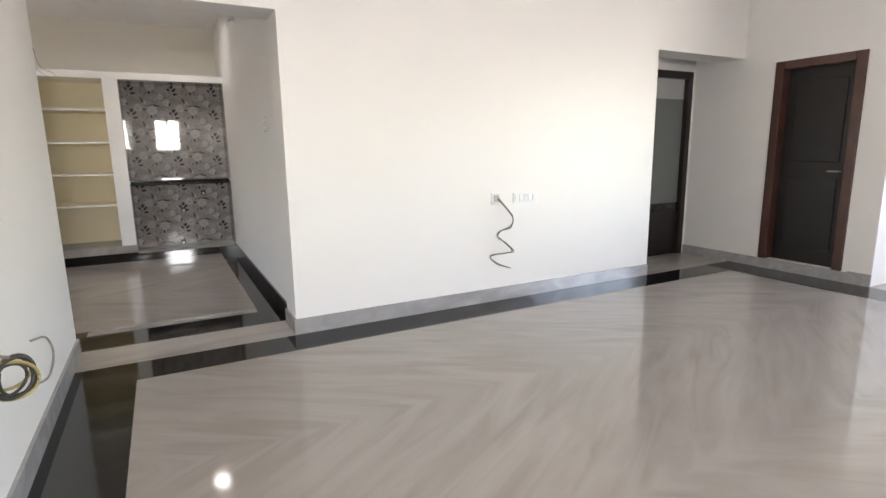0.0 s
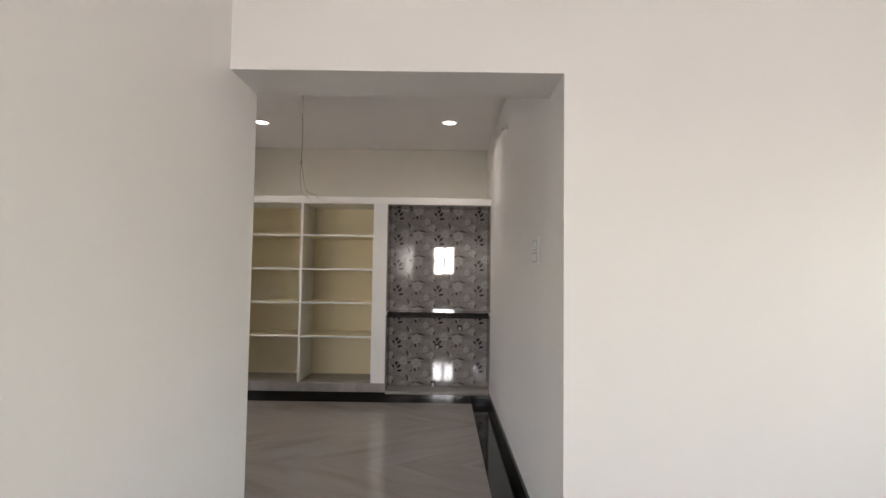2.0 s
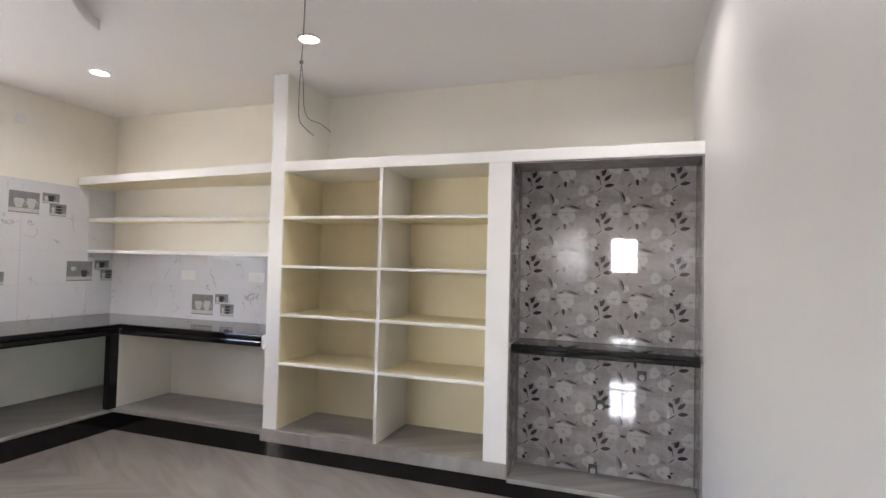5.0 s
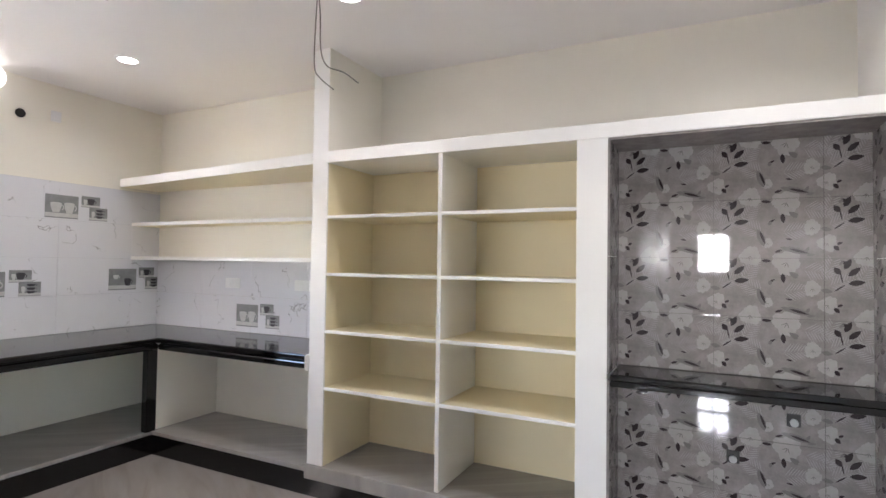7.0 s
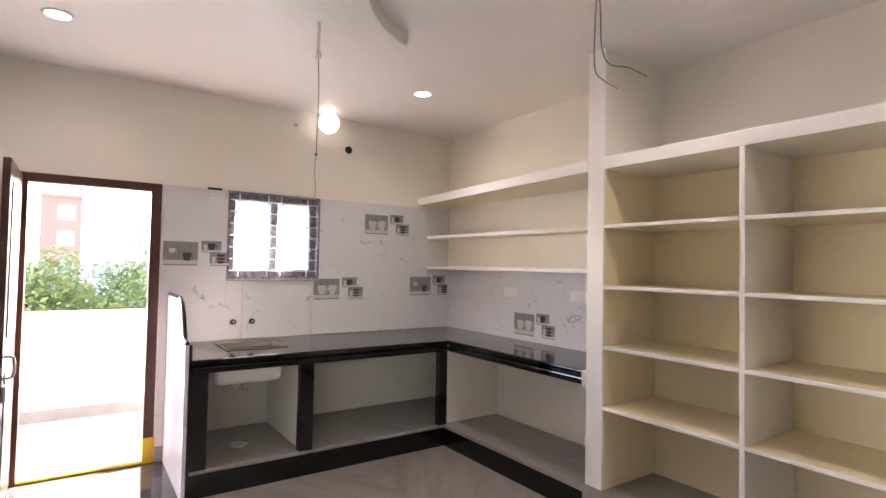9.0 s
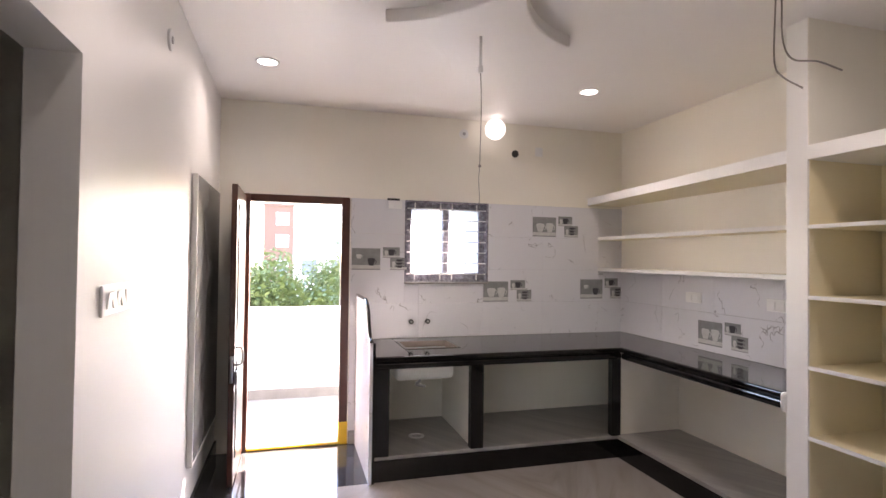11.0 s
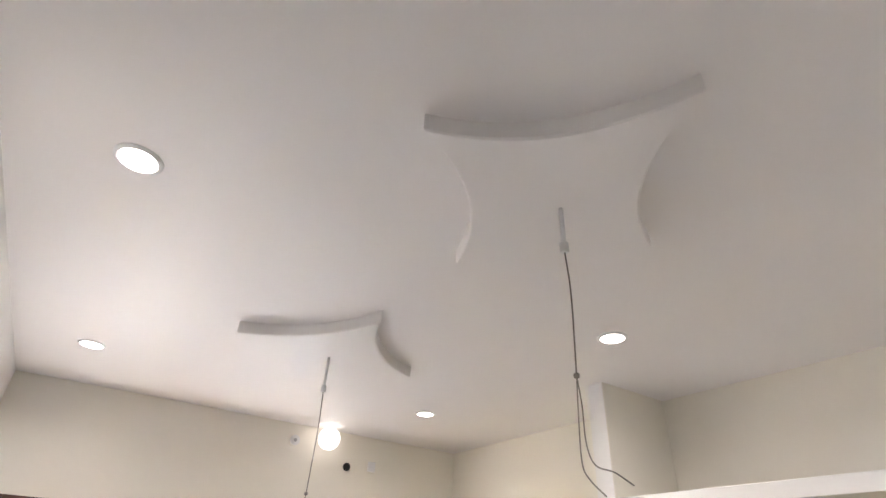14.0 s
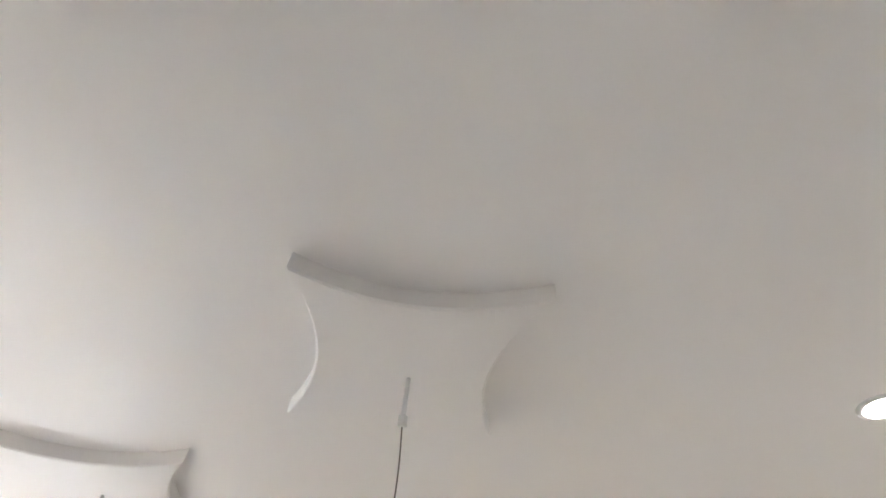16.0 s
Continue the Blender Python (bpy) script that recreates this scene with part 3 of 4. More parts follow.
for y0, y1 in ((5.022, 5.135), (5.745, 5.845)):
    part("post", cuboid(FX - 0.06, FX + 0.004, y0, y1, 0.175, 0.80, 0.004), GRANITE, counter, "black granite post")
    part("partition", cuboid(WX, FX - 0.06, y0 + 0.02, y1 - 0.02, 0.175, 0.80), CREAM, counter, "cream plastered partition")
part("post", cuboid(FX - 0.055, FX + 0.005, 6.94, 7.02, 0.175, 0.80, 0.004), GRANITE, counter, "black granite post")
part("partition", cuboid(FX - 0.05, FX - 0.02, 7.02, BY, 0.175, 0.80), CREAM, counter, "cream plastered partition")
part("soffit", cuboid(WX, FX - 0.03, 5.03, BY, 0.80, 0.838), CEMENT, counter)
part("soffit", cuboid(FX - 0.03, -0.93, FY + 0.05, BY, 0.80, 0.838), CEMENT, counter)

top = tagged(part("countertop", cuboid(WX, FX + 0.01, 5.03, 5.30, 0.84, CT, 0.004), GRANITE), "polished black granite L-shaped countertop with a sink cut-out", "countertop")
for b in ((WX, FX + 0.01, 5.745, BY), (WX, -3.06, 5.30, 5.745), (-2.68, FX + 0.01, 5.30, 5.745), (FX + 0.01, -0.925, FY + 0.02, BY)):
    part("slab", cuboid(b[0], b[1], b[2], b[3], 0.84, CT), GRANITE, top)
part("front_edge", cuboid(FX - 0.02, FX + 0.022, 5.03, FY + 0.018, 0.79, 0.8385, 0.014, 3), GRANITE, top, "rounded double granite edge")
part("front_edge", cuboid(FX + 0.022, -0.93, FY + 0.005, FY + 0.05, 0.79, 0.8385, 0.014, 3), GRANITE, top, "rounded double granite edge")
part("nosing", cuboid(FX + 0.01, FX + 0.026, 5.03, FY + 0.005, 0.845, CT, 0.007, 3), GRANITE, top)
part("nosing", cuboid(FX + 0.026, -0.93, FY + 0.004, FY + 0.02, 0.845, CT, 0.007, 3), GRANITE, top)
tagged(part("plaster_lump", cuboid(-0.955, -0.915, FY - 0.012, FY + 0.05, 0.78, 0.885, 0.018, 3), TRIM), "dab of white plaster at the counter's end", "plaster")

# end panel with a swept top edge
bm = bmesh.new()
prof = [(WX, 0.0), (FX + 0.02, 0.0), (FX + 0.02, 0.98), (-2.47, 1.0), (-2.52, 1.05), (-2.57, 1.14), (-2.64, 1.22), (-2.72, 1.25), (-2.80, 1.255), (WX, 1.255)]
lo, hi = [bm.verts.new((x, 4.99, z)) for x, z in prof], [bm.verts.new((x, 5.012, z)) for x, z in prof]
bm.faces.new(lo), bm.faces.new(hi[::-1])
for k in range(len(prof)):
    j = (k + 1) % len(prof)
    bm.faces.new((lo[k], hi[k], hi[j], lo[j]))
endp = tagged(part("end_panel", bm, TILE), "white tiled counter end panel with swept black granite edge", "end panel")
bm = bmesh.new()
tube(bm, smooth_path([(x, 5.001, z + 0.004) for x, z in prof[2:]], 3), 0.014, 8)
part("edge_moulding", bm, GRANITE, endp, "black rounded granite edge")
part("inner_face", cuboid(FX - 0.13, FX + 0.024, 5.0125, 5.03, 0.0, 0.98), GRANITE, endp, "black granite inner face")

sink = thing("sink", (-2.87, 5.52, CT), "inset rectangular kitchen sink still dusty in the granite", "sink")
bm = bmesh.new()
r0 = [(-3.06, 5.30), (-2.68, 5.30), (-2.68, 5.745), (-3.06, 5.745)]
levels = [(0.0, CT + 0.004), (0.02, CT + 0.004), (0.035, CT - 0.03), (0.05, 0.74), (0.09, 0.70)]
rings_ = []
for inset, z in levels:
    rings_.append([bm.verts.new((x + inset * (1 if x < -2.87 else -1), y + inset * (1 if y < 5.52 else -1), z)) for x, y in r0])
for u, v in zip(rings_, rings_[1:]):
    for k in range(4):
        bm.faces.new((u[k], u[(k + 1) % 4], v[(k + 1) % 4], v[k]))
bm.faces.new(rings_[-1])
part("bowl", bm, SINK, sink)
bm = cuboid(-3.02, -2.55, 5.20, 5.66, 0.665, 0.80, 0.045, 3)
part("underside", bm, TRIM, sink, "white resin underside of the bowl")
bm = bmesh.new()
tube(bm, smooth_path([(-2.7, 5.42, 0.67), (-2.7, 5.42, 0.63), (-2.72, 5.40, 0.60), (-2.72, 5.47, 0.58)], 4), 0.012)
part("waste_fitting", bm, GREYPLASTIC, sink)
drain = thing("floor_drain", (-2.78, 5.42, 0.175), "round steel floor drain under the sink", "drain")
bm = bmesh.new()
ring(bm, (-2.78, 5.42, 0.185), 0.062, 0.04, 0.01)
part("rim", bm, PLASTIC, drain)
bm = bmesh.new()
disc(bm, (-2.78, 5.42, 0.178), 0.04, 0.005)
part("grate", bm, STEEL, drain)
for y in (5.468, 5.617):
    bm = bmesh.new()
    disc(bm, (WX + 0.02, y, 1.024), 0.021, 0.026, "x", 14)
    o = tagged(part("tap_outlet", bm, BLACKPLASTIC), "plugged tap outlet in the white tiles", "tap outlet", "outlets over the sink")
    bm = bmesh.new()
    disc(bm, (WX + 0.034, y, 1.024), 0.011, 0.006, "x", 10)
    part("plug", bm, STEEL, o)

# ---- wall tiles round the window and over the counter ----
tilewall = setting("tile_backing", cuboid(WX, WX + 0.004, 6.18, BY, CT, 2.09), GROUT, "glossy white veined tiles over the counter", "wall tiles")


def tile_field(axis, at, a0, a1, z0, z1, w, h, holes):
    meshes = {}
    a = a0
    while a < a1 - 0.01:
        b = min(a + w, a1)
        z = z0
        while z < z1 - 0.01:
            c = min(z + h, z1)
            spans = [(a, b, z, c)]
            for hx0, hx1, hz0, hz1 in holes:
                out = []
                for p0, p1, q0, q1 in spans:
                    if p1 <= hx0 or p0 >= hx1 or q1 <= hz0 or q0 >= hz1:
                        out.append((p0, p1, q0, q1))
                        continue
                    if p0 < hx0:
                        out.append((p0, hx0, q0, q1))
                    if p1 > hx1:
                        out.append((hx1, p1, q0, q1))
                    m0, m1 = max(p0, hx0), min(p1, hx1)
                    if q0 < hz0:
                        out.append((m0, m1, q0, hz0))
                    if q1 > hz1:
                        out.append((m0, m1, hz1, q1))
                spans = out
            for p0, p1, q0, q1 in spans:
                key = (round(p1 - p0, 3), round(q1 - q0, 3))
                if min(key) < 0.006:
                    continue
                if key not in meshes:
                    g = 0.0007
                    bb = cuboid(0, 0.009, g, key[0] - g, g, key[1] - g, 0.0008, 1) if axis == "x" else cuboid(g, key[0] - g, -0.009, 0, g, key[1] - g, 0.0008, 1)
                    meshes[key] = mesh_of("tile", bb, TILE)
                ob = new("tile", meshes[key])
                ob.location = (at, p0, q0) if axis == "x" else (p0, at, q0)
                ob.parent = tilewall
            z = c
        a = b


tile_field("x", WX, 4.935, BY, CT + 0.001, 2.09, 0.60, 0.302, [(5.405, 6.185, 1.37, 2.09)])
tile_field("x", WX, 4.935, 5.0, 0.11, CT, 0.60, 0.40, [])
tile_field("y", BY, WX + 0.009, -0.92, CT + 0.001, 1.477, 0.60, 0.302, [])


def picture(name, w, h, kind):
    """A printed tile: grey ground with a cup or jars. Local x across, z up, faces -y."""
    bm = bmesh.new()
    box(bm, 0, w, -0.0012, 0, 0, h)
    box(bm, 0, w, -0.0018, -0.0012, h * 0.05, h * 0.22, 1)

    def cup(cx, cz, rw, rh, mi):
        vs = [bm.verts.new((cx + rw * u, -0.0024, cz + rh * v)) for u, v in ((-1, 1), (-0.9, 0.1), (-0.55, -0.8), (0.55, -0.8), (0.9, 0.1), (1, 1), (0.5, 1.15), (-0.5, 1.15))]
        bm.faces.new(vs).material_index = mi
        for k in range(6):
            a0, a1 = radians(-80 + 30 * k), radians(-50 + 30 * k)
            q = [bm.verts.new((cx + rw * (0.95 + s * math.cos(a)), -0.0022, cz + rh * (0.2 + s * 1.1 * math.sin(a)))) for a, s in ((a0, 0.32), (a0, 0.5), (a1, 0.5), (a1, 0.32))]
            bm.faces.new(q).material_index = mi
    if kind == 0:
        cup(w * 0.32, h * 0.42, w * 0.17, h * 0.22, 1), cup(w * 0.72, h * 0.42, w * 0.16, h * 0.24, 1)
    elif kind == 1:
        cup(w * 0.68, h * 0.34, w * 0.13, h * 0.18, 2), cup(w * 0.25, h * 0.6, w * 0.1, h * 0.1, 1)
    elif kind == 2:
        cup(w * 0.5, h * 0.45, w * 0.2, h * 0.3, 2), cup(w * 0.2, h * 0.4, w * 0.1, h * 0.25, 1)
    else:
        for k in range(3):
            cup(w * 0.55, h * (0.25 + 0.25 * k), w * 0.2, h * 0.09, 2)
        cup(w * 0.2, h * 0.4, w * 0.09, h * 0.25, 1)
    return mesh_of(name, bm, [PIC_GREY, PIC_PALE, PIC_DARK])


PICS = {k: picture("printed_tile", *s, k) for k, s in {0: (0.245, 0.185), 1: (0.245, 0.185), 2: (0.148, 0.092), 3: (0.148, 0.108)}.items()}


def picture_group(axis, a, z, big):
    for dx, dz, k in ((0, 0, big), (0.268, 0.105, 2), (0.332, 0.0, 3)):
        ob = new("printed_tile", PICS[k])
        ob.parent = tilewall
        ob.matrix_basis = pose(WX + 0.0105, a + dx, z + dz, 0, 0, 90) if axis == "x" else pose(a + dx, BY - 0.0105, z + dz)


picture_group("x", 4.945, 1.475, 1)
picture_group("x", 6.63, 1.80, 0)
picture_group("x", 6.142, 1.19, 0)
picture_group("x", 7.139, 1.21, 1)
picture_group("y", -2.213, 0.93, 0)

# ---- window ----
window = thing("window_1", (WX, 5.795, 1.385), "small two-pane frosted window with marbled frame and steel grille", "window", "", "structure")
Y0, Y1, Z0, Z1 = 5.42, 6.17, 1.385, 2.075
for b in ((5.405, Y0 + 0.003, 1.37, 2.09), (Y1 - 0.003, 6.185, 1.37, 2.09)):
    part("reveal", cuboid(WX - 0.22, WX + 0.012, *b), WINPRINT, window, "marbled stone window surround")
for b in ((1.37, Z0 + 0.003), (Z1 - 0.003, 2.09)):
    part("reveal", cuboid(WX - 0.22, WX + 0.012, Y0, Y1, *b), WINPRINT, window, "marbled stone window surround")
part("sill", cuboid(WX, WX + 0.03, 5.40, 6.19, 1.355, 1.372, 0.003), STONE, window)
for b in ((Y0, Y0 + 0.055), (Y1 - 0.055, Y1), (5.77, 5.825)):
    part("window_frame", cuboid(WX - 0.10, WX - 0.05, *b, Z0, Z1, 0.004, 1), WINPRINT, window)
for b in ((Z0, Z0 + 0.065), (Z1 - 0.055, Z1)):
    part("window_frame", cuboid(WX - 0.099, WX - 0.051, Y0, Y1, *b, 0.004, 1), WINPRINT, window)
for b in ((Y0 + 0.05, 5.78), (5.815, Y1 - 0.05)):
    p_ = part("pane", cuboid(WX - 0.078, WX - 0.074, *b, Z0 + 0.06, Z1 - 0.05), FROST, window, "white frosted glass pane")
    p_.visible_shadow = False
grille = thing("window_grille", (WX, 5.795, 1.385), "white steel grille of horizontal and upright bars", "grille")
for k in range(7):
    z = Z0 + 0.055 + k * 0.097
    bm = bmesh.new()
    tube(bm, [(WX - 0.015, 5.405, z), (WX - 0.015, 6.185, z)], 0.005)
    part("bar", bm, TRIM, grille)
for y in (5.50, 5.735, 5.845, 6.08):
    bm = bmesh.new()
    tube(bm, [(WX - 0.015, y, Z0 - 0.01), (WX - 0.015, y, Z0 + 0.075)], 0.006)
    part("bar", bm, TRIM, grille)
    bm = bmesh.new()
    tube(bm, [(WX - 0.015, y, Z1 - 0.085), (WX - 0.015, y, Z1 + 0.01)], 0.006)
    part("bar", bm, TRIM, grille)

# ---- balcony door ----
door = thing("door_1", (WX, 4.08, 0), "dark wooden balcony door standing open into the kitchen", "door", "", "structure")
DX0, DX1 = WX - 0.09, WX + 0.012
part("jamb", cuboid(DX0, DX1, 4.855, 4.925, 0, 2.09, 0.004), DARKWOOD, door)
part("jamb", cuboid(DX0, DX1, 4.07, 4.125, 0, 2.09, 0.004), DARKWOOD, door)
part("head", cuboid(DX0, DX1, 4.125, 4.855, 2.03, 2.09, 0.004), DARKWOOD, door)
part("threshold", cuboid(WX - 0.20, WX - 0.002, 4.125, 4.855, -0.01, 0.028, 0.005), CEMENT, door, "grey stone threshold")
part("wrap", cuboid(WX - 0.0015, WX + 0.012, 4.125, 4.852, 0.004, 0.022, 0.003), YELLOW, door, "strip of yellow plastic wrap")
part("wrap", cuboid(DX0 - 0.002, DX1 + 0.003, 4.852, 4.928, 0.0, 0.19, 0.004), YELLOW, door, "yellow plastic wrap on the jamb foot")
leaf = part("leaf", cuboid(WX + 0.015, WX + 0.72, 4.055, 4.093, 0.02, 2.07, 0.003), DARKWOOD, door)
for z0, z1 in ((0.18, 0.85), (1.05, 1.95)):
    part("panel", cuboid(WX + 0.12, WX + 0.62, 4.092, 4.10, z0, z1, 0.006, 2), DEEPWOOD, leaf)
bm = bmesh.new()
tube(bm, smooth_path([(WX + 0.66, 4.093, 0.95), (WX + 0.66, 4.135, 0.94), (WX + 0.66, 4.135, 0.84), (WX + 0.66, 4.093, 0.83)], 4), 0.009)
part("handle", bm, STEEL, leaf, "steel pull handle")
part("lock", cuboid(WX + 0.63, WX + 0.70, 4.093, 4.112, 0.70, 0.79, 0.005), STEEL, leaf, "steel door bolt")
bm = bmesh.new()
tube(bm, [(WX + 0.722, 4.074, 0.72), (WX + 0.728, 4.074, 0.90)], 0.012)
part("latch", bm, STEEL, leaf)
sheet = tagged(part("wall_sheet", cuboid(-3.08, -2.08, NY + 0.003, NY + 0.03, 0.36, 2.06, 0.003), PANEL), "tall grey laminate sheet fixed to the white wall", "panel")
for b in ((-2.08, -2.066, 0.346, 2.06), (-3.08, -2.08, 0.346, 0.359)):
    part("edge_trim", cuboid(b[0], b[1], NY + 0.002, NY + 0.034, b[2], b[3], 0.003), TRIM, sheet, "white edge strip")

# ---- dark brown room door and lobby door ----
d2 = thing("door_2", (EX, 2.66, 0.1), "dark stained wooden room door in a brown frame", "door", "", "structure")
for b in ((2.27, 2.355), (2.975, 3.06)):
    part("jamb", cuboid(EX - 0.02, EX + 0.14, *b, 0.1, 2.08, 0.008), DARKWOOD, d2)
part("head", cuboid(EX - 0.018, EX + 0.14, 2.355, 2.975, 2.0, 2.08, 0.008), DARKWOOD, d2)
lf = part("leaf", cuboid(EX + 0.09, EX + 0.13, 2.355, 2.975, 0.1, 2.0), DEEPWOOD, d2)
for z0, z1 in ((0.25, 0.95), (1.1, 1.88)):
    part("panel", cuboid(EX + 0.078, EX + 0.095, 2.44, 2.89, z0, z1, 0.007, 2), DEEPWOOD, lf)
bm = bmesh.new()
tube(bm, smooth_path([(EX + 0.09, 2.42, 1.02), (EX + 0.05, 2.42, 1.02), (EX + 0.045, 2.44, 1.02), (EX + 0.045, 2.52, 1.02)], 4), 0.009)
part("handle", bm, STEEL, lf, "small steel lever handle")

d3 = thing("door_3", (6.2, 3.98, 0), "black framed lobby door with grey glass panels", "door", "", "structure")
for b in ((5.62, 5.70), (6.66, 6.74)):
    part("jamb", cuboid(*b, 3.955, 4.06, 0, 2.10, 0.005), DEEPWOOD, d3)
part("head", cuboid(5.70, 6.66, 3.957, 4.06, 2.02, 2.10, 0.005), DEEPWOOD, d3)
lf = part("leaf", cuboid(5.70, 6.66, 4.0, 4.04, 0.0, 0.52), DEEPWOOD, d3)
part("rail", cuboid(5.70, 6.66, 3.985, 4.045, 0.521, 0.62, 0.004), GRANITEROUGH, lf)
part("pane", cuboid(5.70, 6.66, 4.01, 4.02, 0.62, 1.80), GLASSDARK, lf, "dim grey glass pane")
part("pane", cuboid(5.70, 6.66, 4.008, 4.018, 1.80, 2.02), CEMENT, lf, "lighter grey upper pane")

# ---- ceiling ornaments ----


def ornament(cx, cy, half_x, half_y, drop):
    """A dropped plaster plate in the shape of a diamond with hollow sides."""
    bm = bmesh.new()
    tips = [(cx, cy - half_y), (cx + half_x, cy), (cx, cy + half_y), (cx - half_x, cy)]
    pts = []
    for k in range(4):
        a, b = Vector(tips[k]), Vector(tips[(k + 1) % 4])
        mid = (a + b) / 2
        ctrl = mid + (Vector((cx, cy)) - mid) * 0.5
        for s in range(16):
            t = s / 16
            pts.append(a * (1 - t) ** 2 + ctrl * 2 * t * (1 - t) + b * t * t)
    up = [bm.verts.new((*p, CZ + 0.001)) for p in pts]
    dn = [bm.verts.new((*p, CZ - drop + 0.006)) for p in pts]
    c = Vector((cx, cy))
    inn = [bm.verts.new((*(p + (c - p).normalized() * 0.008), CZ - drop)) for p in pts]
    n = len(pts)
    for k in range(n):
        j = (k + 1) % n
        bm.faces.new((up[k], up[j], dn[j], dn[k]))
        bm.faces.new((dn[k], dn[j], inn[j], inn[k]))
    mid = bm.verts.new((cx, cy, CZ - drop))
    for k in range(n):
        bm.faces.new((inn[k], inn[(k + 1) % n], mid))
    return tagged(part("ceiling_ornament", bm, CEIL), "white plaster ceiling plate, a diamond with hollow curved sides", "ceiling ornament", "ceiling ornaments")


ornament(0.43, 5.385, 0.53, 0.485, 0.065)
ornament(-1.37, 5.42, 0.60, 0.525, 0.065)

# ---- lamps ----


def downlight(x, y):
    d = thing("downlight", (x, y, CZ), "round recessed white LED downlight, switched on", "downlight", "ceiling downlights")
    bm = bmesh.new()
    ring(bm, (0, 0, 0), 0.076, 0.06, 0.008)
    part("rim", bm, PLASTIC, d, local=True)
    bm = bmesh.new()
    disc(bm, (0, 0, -0.004), 0.061, 0.006)
    part("diffuser", bm, LED, d, "glowing white diffuser", local=True)
    return d


first = downlight(-0.29, 4.26)
SPOTS = [(-0.29, 4.26), (-0.29, 6.51), (1.57, 6.44), (-2.20, 6.58), (-2.31, 4.28)]
for x, y in SPOTS[1:]:
    copy_thing(first, Matrix.Translation((x, y, CZ)))
for x, y in SPOTS:
    lamp("downlight_beam", "AREA", look((x, y, CZ - 0.016), (x, y, 0)), LAMP_WATTS, (1.0, 0.98, 0.95), 0.15).data.spread = radians(150)

bl = thing("wall_bulb", (WX, 6.18, 2.77), "round glowing LED bulb in a wall holder", "bulb")
bm = bmesh.new()
bmesh.ops.create_uvsphere(bm, u_segments=28, v_segments=16, radius=0.092, matrix=Matrix.Translation((WX + 0.17, 6.18, 2.738)))
for f in bm.faces:
    f.smooth = True
part("globe", bm, BULB, bl, "glowing white globe")
bm = bmesh.new()
disc(bm, (WX + 0.05, 6.18, 2.738), 0.03, 0.10, "x")
part("holder", bm, PLASTIC, bl)


# ---- hanging wires ----


def pendant(x, y, tube_len, knot, ends, label):
    top_z = CZ - 0.064
    p = thing("hanging_wire", (x, y, top_z), label, "wire", "hanging wires")
    bm = bmesh.new()
    tube(bm, [(x, y, top_z + 0.002), (x, y, top_z - tube_len)], 0.008, 10)
    part("conduit", bm, PLASTIC, p, "white plastic conduit stub")
    part("connector", cuboid(x - 0.011, x + 0.011, y - 0.011, y + 0.011, top_z - tube_len - 0.03, top_z - tube_len + 0.008, 0.003), PLASTIC, p)
    bm = bmesh.new()
    z0 = top_z - tube_len - 0.02
    tube(bm, smooth_path([(x, y, z0), (x + 0.006, y + 0.004, z0 * 0.6 + knot * 0.4), (x + 0.002, y, knot)], 8), 0.0024)
    part("cable", bm, WIRE, p)
    bm = bmesh.new()
    bmesh.ops.create_icosphere(bm, subdivisions=2, radius=0.009, matrix=Matrix.Translation((x + 0.002, y, knot)))
    part("knot", bm, WIRE, p)
    for e in ends:
        bm = bmesh.new()
        tube(bm, smooth_path([(x + 0.002, y, knot)] + [(x + a, y + b, z) for a, b, z in e], 6), 0.0018)
        part("loose_end", bm, WIRE, p)


pendant(0.40, 5.45, 0.14, 2.225, [[(-0.004, 0.0, 2.12), (0.012, -0.02, 2.0), (0.05, -0.04, 1.955), (0.105, -0.055, 1.914)], [(0.02, -0.01, 2.14), (0.04, -0.03, 2.04), (0.07, -0.04, 1.985), (0.115, -0.03, 1.965), (0.155, -0.02, 1.935)]], "grey fan wire with two loose ends hanging from the ceiling")
pendant(-1.39, 5.42, 0.17, 2.08, [[(-0.012, 0.0, 2.0), (0.004, 0.0, 1.92), (0.0, 0.0, 1.85)]], "grey fan wire hanging from a white conduit stub")

# ---- switches, sockets and loose cables ----


def plate(name, m, w, h, keys, label, key_mat=PLASTIC):
    """A raised plastic plate on a wall: local x across, z up, faces -y."""
    p = thing(name, (0, 0, 0), label, name.replace("_", " "))
    part("frame", cuboid(-w / 2, w / 2, -0.011, -0.001, -h / 2, h / 2, 0.004), PLASTIC, p, local=True)
    for x, z, kw, kh, tilt in keys:
        k = part("rocker", cuboid(-kw / 2, kw / 2, -0.0065, 0, -kh / 2, kh / 2, 0.002, 1), key_mat, p, local=True)
        k.matrix_basis = pose(x, -0.0105, z, tilt)
    p.matrix_basis = m
    return p


row = [(-0.03 + 0.03 * k, s, 0.026, 0.042, 8 if (k + (s > 0)) % 2 else -8) for k in range(3) for s in (0.032, -0.032)]
big = plate("switch_plate", pose(RX, 4.20, 1.49, 0, 0, -90), 0.20, 0.145, [(x * 1.5, z, 0.041, 0.040, t) for x, z, w, h, t in row], "white six-rocker switch plate on the white wall", PLASTIC)
# grey sheets behind the rockers put the shade of the gaps into colour
for z in (-0.032, 0.032):
    part("recess", cuboid(-0.07, 0.07, -0.0125, -0.0105, z - 0.026, z + 0.026, 0.001, 1), GREYPLASTIC, big, "grey sheet standing for the shaded gap round the rockers", local=True)
